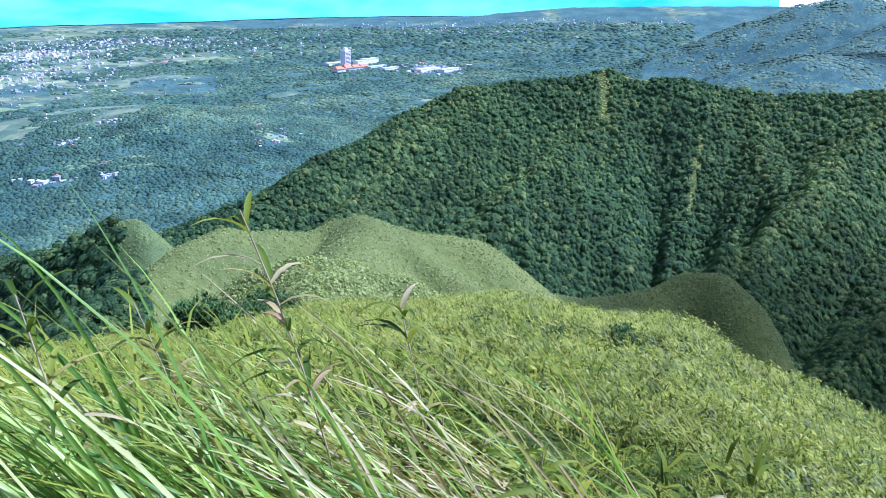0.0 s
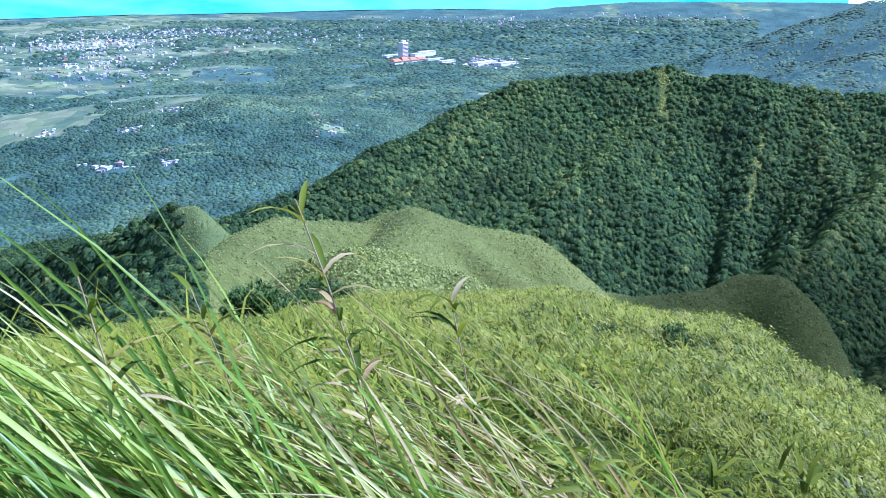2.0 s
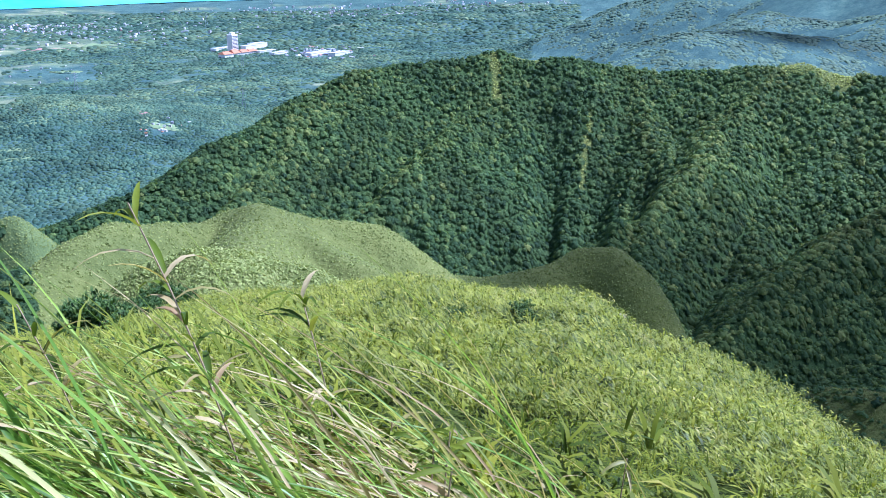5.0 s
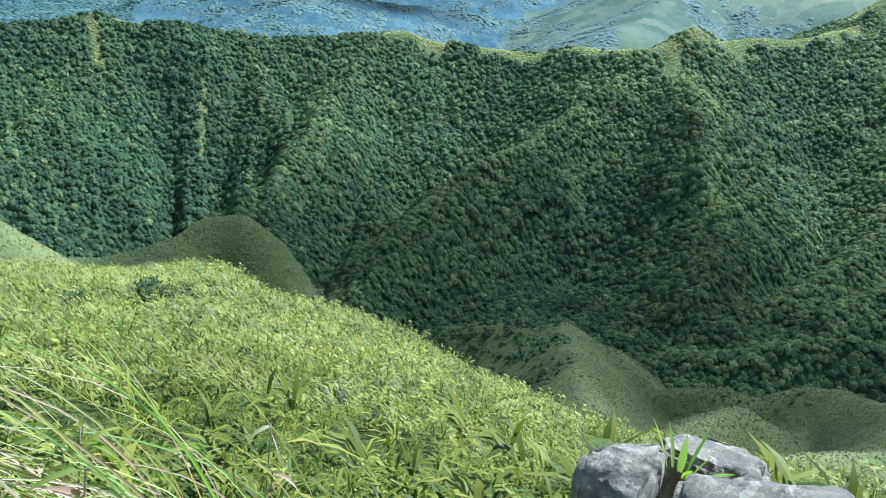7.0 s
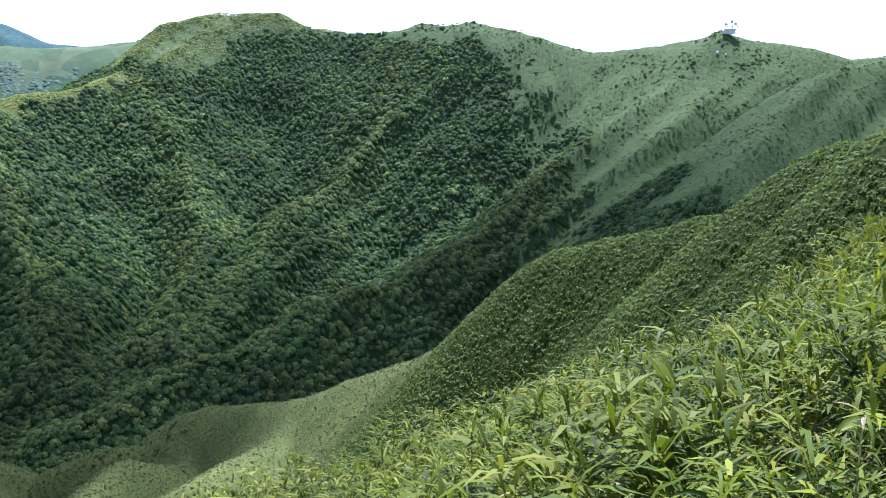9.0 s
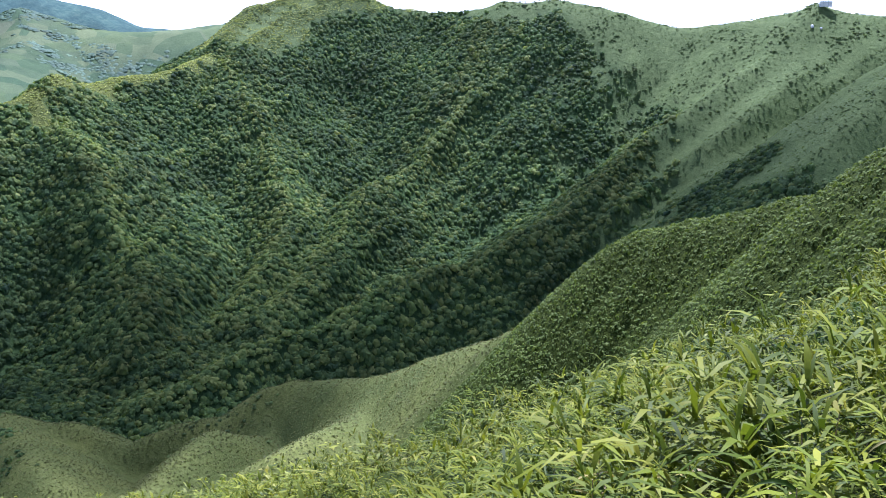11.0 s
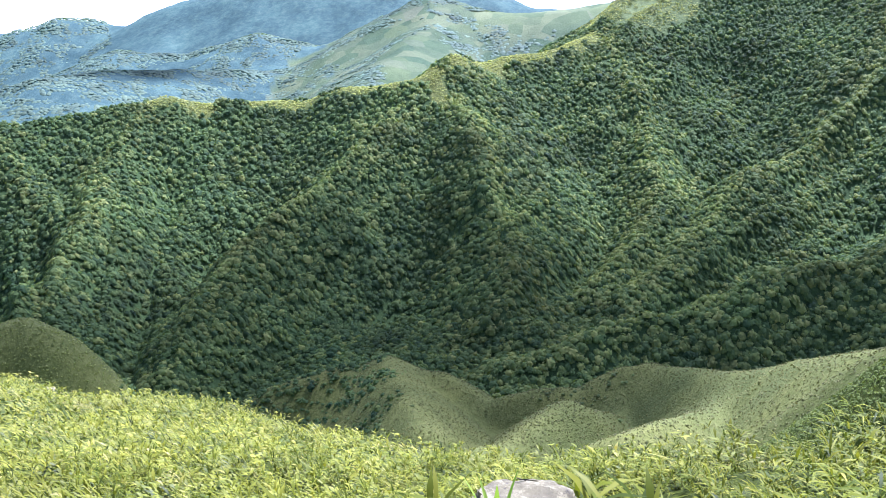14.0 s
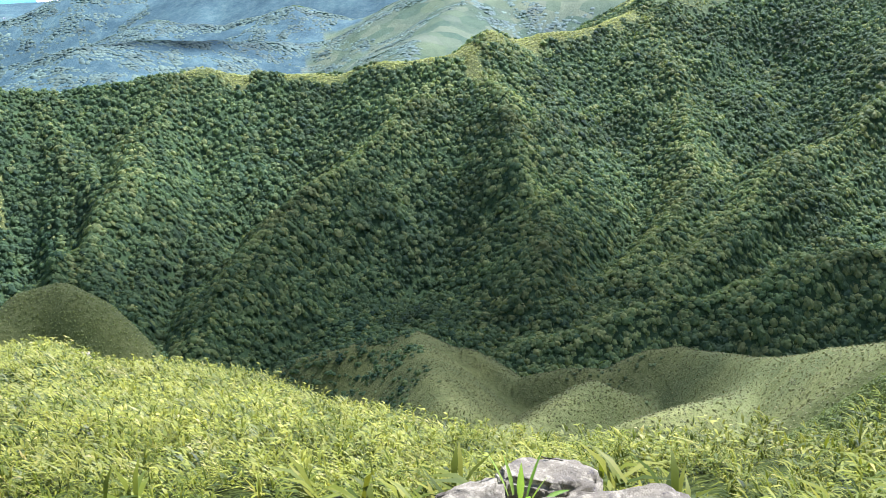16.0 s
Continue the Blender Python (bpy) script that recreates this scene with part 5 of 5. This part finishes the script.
# ---- clouds over the ridge, out of view and added for their shade
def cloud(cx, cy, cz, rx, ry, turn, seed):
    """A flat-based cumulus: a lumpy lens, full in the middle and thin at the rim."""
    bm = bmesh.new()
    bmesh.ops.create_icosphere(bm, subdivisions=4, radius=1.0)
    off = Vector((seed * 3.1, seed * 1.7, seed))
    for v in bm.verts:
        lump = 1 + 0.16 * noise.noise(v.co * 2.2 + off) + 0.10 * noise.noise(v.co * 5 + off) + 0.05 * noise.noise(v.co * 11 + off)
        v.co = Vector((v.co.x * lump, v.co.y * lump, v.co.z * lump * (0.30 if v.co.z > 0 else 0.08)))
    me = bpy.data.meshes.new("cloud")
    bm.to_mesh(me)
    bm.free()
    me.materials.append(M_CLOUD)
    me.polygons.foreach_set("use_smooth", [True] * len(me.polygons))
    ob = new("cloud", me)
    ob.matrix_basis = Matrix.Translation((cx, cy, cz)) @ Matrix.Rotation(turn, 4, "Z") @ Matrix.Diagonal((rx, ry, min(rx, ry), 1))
    return tagged(ob, "unseen white fair-weather cumulus cloud added above the hills", "cloud", kind="structure")


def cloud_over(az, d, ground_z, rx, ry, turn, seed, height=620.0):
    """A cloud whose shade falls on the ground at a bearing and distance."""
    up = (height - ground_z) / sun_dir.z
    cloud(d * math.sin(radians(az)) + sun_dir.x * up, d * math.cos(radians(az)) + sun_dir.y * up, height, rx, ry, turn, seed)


# broad unseen cloud that shades the valley
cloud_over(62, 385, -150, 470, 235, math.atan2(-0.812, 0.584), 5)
# small unseen cloud added only to darken the knob
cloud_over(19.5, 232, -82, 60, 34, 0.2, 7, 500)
# unseen cloud that shades a band of the far hills
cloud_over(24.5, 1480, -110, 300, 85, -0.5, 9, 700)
# two more unseen clouds added behind the viewpoint
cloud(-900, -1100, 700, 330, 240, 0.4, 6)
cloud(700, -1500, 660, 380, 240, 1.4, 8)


# ---- the lowland: houses, the tower and its town, pylons
def house(kind, walls, roof, w, d, h, pitched):
    ob = thing("house", Matrix.Identity(4), kind, "house", "houses in the lowland")
    part("wall", box(bmesh.new(), -w / 2, w / 2, -d / 2, d / 2, -3, h), walls, ob)
    bm = bmesh.new()
    if pitched:
        V = [(-w / 2 - .5, -d / 2 - .5, h + .004), (w / 2 + .5, -d / 2 - .5, h + .004), (w / 2 + .5, d / 2 + .5, h + .004), (-w / 2 - .5, d / 2 + .5, h + .004), (-w / 2 - .5, 0, h + d * .3), (w / 2 + .5, 0, h + d * .3)]
        part("roof", (V, [(0, 1, 5, 4), (2, 3, 4, 5), (0, 4, 3), (1, 2, 5), (3, 2, 1, 0)]), roof, ob)
        bm.free()
    else:
        part("roof", box(bm, -w / 2 - .3, w / 2 + .3, -d / 2 - .3, d / 2 + .3, h + .004, h + .8), roof, ob)
    for k in range(3):
        part("window", box(bmesh.new(), -w / 2 + w * (k + .3) / 3, -w / 2 + w * (k + .7) / 3, -d / 2 - .06, -d / 2 + .1, h * .45, h * .75), M_GLASS, ob)
    return ob


HOUSES = [house("white rendered house with a pale flat roof", M_WHITE, M_ROOFW, 13, 9, 7, False),
          house("white house with a red tiled roof", M_WHITE, M_ROOFR, 12, 9, 6, True),
          house("grey concrete house with a grey sheet roof", M_GREYW, M_ROOFG, 14, 10, 9, False),
          house("pale brick house with a grey pitched roof", M_PINK, M_ROOFG, 11, 9, 6, True),
          house("long white shed with a pale sheet roof", M_WHITE, M_ROOFW, 26, 12, 7, True)]


def lowland(az, el):
    """Where a sight line from the summit meets the lowland."""
    d = np.linspace(900, 4600, 500)
    a = radians(az)
    z, _ = land(d * math.sin(a), d * math.cos(a))
    under = np.nonzero(z > EYE + d * math.tan(radians(el)))[0]
    k = under[0] if len(under) else len(d) - 1
    return float(d[k])


placed = 0
for c_az, c_el, w_az, w_el, count, size in CLUSTERS:
    for _ in range(count):
        az = c_az + rnd.gauss(0, 0.5) * w_az
        d = lowland(az, c_el + rnd.gauss(0, 0.5) * w_el)
        x, y, z = ground_at(az, d)
        k = rnd.choice((0, 0, 0, 1, 2, 2, 3, 4))
        m = Matrix.Translation((x, y, z)) @ Matrix.Rotation(rnd.uniform(0, 3.14), 4, "Z") @ Matrix.Diagonal((size, size, size * rnd.uniform(0.6, 1.0), 1))
        if placed < len(HOUSES):
            HOUSES[placed].matrix_basis = m
        else:
            copy_thing(HOUSES[k], m)
        placed += 1

# farther off the houses run together into towns
V, F = [], []
for c_az, c_el, w_az, w_el, count in COAST:
    for _ in range(count):
        az = c_az + rnd.gauss(0, 0.5) * w_az
        d = lowland(az, c_el + rnd.gauss(0, 0.5) * w_el)
        if d > 4080:
            continue
        x, y, z = ground_at(az, d)
        w, q, h, t = rnd.uniform(2.2, 6), rnd.uniform(2, 4), rnd.choice((2, 2, 3, 3, 4, 5, 8)), rnd.uniform(0, 3.14)
        o = len(V)
        for zz in (-4, h):
            for sx, sy in ((-1, -1), (1, -1), (1, 1), (-1, 1)):
                V.append((x + sx * w * math.cos(t) - sy * q * math.sin(t), y + sx * w * math.sin(t) + sy * q * math.cos(t), z + zz))
        F += [(o, o + 1, o + 5, o + 4), (o + 1, o + 2, o + 6, o + 5), (o + 2, o + 3, o + 7, o + 6), (o + 3, o, o + 4, o + 7), (o + 4, o + 5, o + 6, o + 7)]
coast_town = mesh_object("coast_town", np.array(V), np.array(F), M_TOWN, False)
tagged(coast_town, "pale houses of distant towns spread along the coast", "town", kind="stuff")

x, y, z = ground_at(-6.4, lowland(-6.4, -5.75))
face = Matrix.Rotation(radians(6.4 + 46), 4, "Z")
tower = thing("tower_block", Matrix.Translation((x, y, z - 2)) @ face, "tall white tower block with dark window bands", "tower")
part("body", box(bmesh.new(), -12, 12, -10, 10, 0, 56, 0.6), M_WHITE, tower)
part("crown", box(bmesh.new(), -7, 7, -5, 5, 56.004, 62, 0.4), M_WHITE, tower)
for k in range(13):
    part("window_band", box(bmesh.new(), -10.5, 10.5, -10.12, -9.9, 4 + k * 3.8, 5.7 + k * 3.8), M_GLASS, tower)
podium = thing("temple_hall", Matrix.Translation((x, y, z - 2)) @ face @ Matrix.Translation((-12, -34, 0)), "long low hall with orange tiled roofs below the tower", "hall")
part("wall", box(bmesh.new(), -70, 62, -12, 12, 0, 9, 0.4), M_WHITE, podium)
for k, (x0, x1, top) in enumerate(((-72, -38, 16), (-36, -6, 19), (-4, 28, 16), (30, 64, 15))):
    part("roof", ([(x0, -14, 9.1), (x1, -14, 9.1), (x1, 14, 9.1), (x0, 14, 9.1), (x0 + 5, 0, top), (x1 - 5, 0, top)], [(0, 1, 5, 4), (2, 3, 4, 5), (0, 4, 3), (1, 2, 5), (3, 2, 1, 0)]), M_ROOFR, podium)
for k, (dx, dy, w, d, h) in enumerate(((38, 60, 46, 20, 20), (60, 110, 60, 24, 22), (-40, 90, 80, 22, 12), (90, 20, 70, 16, 9), (130, -30, 60, 18, 9), (240, -60, 90, 26, 10), (300, -70, 70, 24, 10))):
    hall = thing("large_building", Matrix.Translation((x + dx, y + dy, z - 3)) @ face, "large pale flat-roofed building near the tower", "building", "buildings round the tower")
    part("wall", box(bmesh.new(), -w / 2, w / 2, -d / 2, d / 2, 0, h, 0.4), M_WHITE, hall)
    part("roof", box(bmesh.new(), -w / 2 - .5, w / 2 + .5, -d / 2 - .5, d / 2 + .5, h + .004, h + 1.2), M_ROOFW, hall)


def pylon(az, d, height):
    x, y, z = ground_at(az, d)
    ob = thing("power_pylon", Matrix.Translation((x, y, z)), "slender galvanised lattice power pylon", "pylon", "power pylons")
    w = height * 0.09
    for sx, sy in ((-1, -1), (1, -1), (1, 1), (-1, 1)):
        part("leg", rod(bmesh.new(), (sx * w, sy * w, -1), (sx * .3, sy * .3, height), 0.35, 0.25, 4), M_STEEL, ob)
    for k in range(3):
        part("crossarm", rod(bmesh.new(), (-w * 1.6, 0, height * (.72 + .1 * k)), (w * 1.6, 0, height * (.72 + .1 * k)), 0.3, 0.3, 4), M_STEEL, ob)
    for k in range(5):
        h0, h1 = height * k / 7, height * (k + 1) / 7
        w0, w1 = w * (1 - k / 7.6), w * (1 - (k + 1) / 7.6)
        part("brace", rod(bmesh.new(), (-w0, -w0, h0), (w1, -w1, h1), 0.2, 0.2, 4), M_STEEL, ob)
    return ob


for az, el, h in ((-0.1, -3.6, 62), (-3.8, -3.3, 62), (-5.9, -6.6, 42), (-16.0, -7.6, 40), (-6.0, -9.1, 36), (-7.9, -4.1, 55)):
    pylon(az, lowland(az, el), h)


def patch(name, az, el, rx, ry, mat, label, category, seed):
    """A bare or mown piece of land that follows the ground, a little proud of it."""
    d = lowland(az, el)
    a = radians(az)
    cx, cy = d * math.sin(a), d * math.cos(a)
    V, F = [], []
    rings, sides = 8, 28
    for i in range(rings + 1):
        for j in range(sides):
            t = 2 * math.pi * j / sides
            k = i / rings * (1 + 0.7 * noise.noise((math.cos(t) * 1.8 + seed, math.sin(t) * 1.4, 0)))
            u, v = math.cos(t) * rx * 0.8 * k, math.sin(t) * ry * 0.5 * k
            V.append((cx + u * math.cos(a) + v * math.sin(a), cy - u * math.sin(a) + v * math.cos(a)))
    P = np.array(V)
    z, _ = land(P[:, 0], P[:, 1])
    for i in range(rings):
        for j in range(sides):
            F.append((i * sides + j, i * sides + (j + 1) % sides, (i + 1) * sides + (j + 1) % sides, (i + 1) * sides + j))
    ob = mesh_object(name, np.column_stack([P, z + 0.7]), np.array(F)[:, ::-1], mat)
    return tagged(ob, label, category, kind="structure")


for k, (az, el, rx, ry) in enumerate(((-24.8, -8.4, 52, 70), (-12.9, -8.7, 45, 60), (-23.4, -11.2, 34, 24), (-14.5, -5.0, 50, 90), (-20.0, -11.0, 30, 20), (-18.5, -9.4, 26, 30), (-27.5, -7.6, 60, 60), (8.5, -3.7, 40, 60), (-11.2, -10.1, 30, 34),
                                      (-28.4, -6.7, 40, 60), (-27.0, -6.0, 46, 60), (-25.9, -7.4, 30, 40), (-29.2, -8.2, 44, 40), (-29.7, -9.8, 34, 18), (-23.0, -11.2, 30, 14), (-19.9, -11.4, 26, 12),
                                      (-13.5, -8.8, 34, 44), (-11.9, -9.8, 24, 40), (-10.8, -10.3, 22, 30), (-20.8, -9.6, 26, 18), (-16.3, -6.5, 44, 40), (-21.8, -7.0, 40, 40), (-3.0, -5.0, 40, 50))):
    patch("meadow", az, el, rx, ry, M_MEADOW, "pale green mown meadow in the lowland", "meadow", k * 3.1)
for k, (az, el, rx, ry) in enumerate(((-17.4, -5.1, 75, 55), (-22.0, -11.15, 16, 10), (-12.2, -9.2, 16, 20))):
    patch("bare_ground", az, el, rx, ry, M_EARTH, "reddish bare earth laid open in the lowland", "ground", 50 + k * 2.7)

# ---- relay station on the east peak
x, y, z = ground_at(96.0, 798)
relay = thing("relay_station", Matrix.Translation((x, y, z - 0.5)) @ Matrix.Rotation(radians(-96), 4, "Z"), "white relay station with steel platform and dish frames on the peak", "relay station")
part("hut", box(bmesh.new(), -5, 5, -3, 3, 0, 4.5, 0.15), M_WHITE, relay)
part("platform", box(bmesh.new(), -6.5, 6.5, -3.4, 3.4, 6.2, 6.6), M_STEEL, relay)
for px in (-6, -2, 2, 6):
    for py in (-3, 3):
        part("post", rod(bmesh.new(), (px, py, 0), (px, py, 8.5), 0.22, 0.22, 6), M_STEEL, relay)
part("mast", rod(bmesh.new(), (1.5, 0, 4.5), (1.5, 0, 13), 0.3, 0.15, 6), M_STEEL, relay)
for dx, dz in ((-3.5, 8.2), (4.2, 8.6), (1.2, 10.5)):
    bm = bmesh.new()
    bmesh.ops.create_cone(bm, cap_ends=True, segments=16, radius1=1.3, radius2=0.5, depth=0.5, matrix=Matrix.Translation((dx, -3.5, dz)) @ Matrix.Rotation(radians(-90), 4, "X"))
    part("dish", bm, M_WHITE, relay)
for az, d, s in ((99.2, 600, 1.6), (95.4, 770, 1.2), (95.9, 770, 0.9)):
    x, y, z = ground_at(az, d)
    tank = thing("water_tank", Matrix.Translation((x, y, z - 0.3)), "small white round tank on the grassy mountainside", "tank", "tanks on the mountain")
    bm = bmesh.new()
    bmesh.ops.create_cone(bm, cap_ends=True, segments=14, radius1=s, radius2=s, depth=s * 1.6, matrix=Matrix.Translation((0, 0, s * 0.8)))
    part("shell", bm, M_WHITE, tank)
    bm = bmesh.new()
    bmesh.ops.create_cone(bm, cap_ends=True, segments=14, radius1=s * 1.04, radius2=0.1, depth=s * 0.4, matrix=Matrix.Translation((0, 0, s * 1.8 + 0.004)))
    part("lid", bm, M_ROOFW, tank)
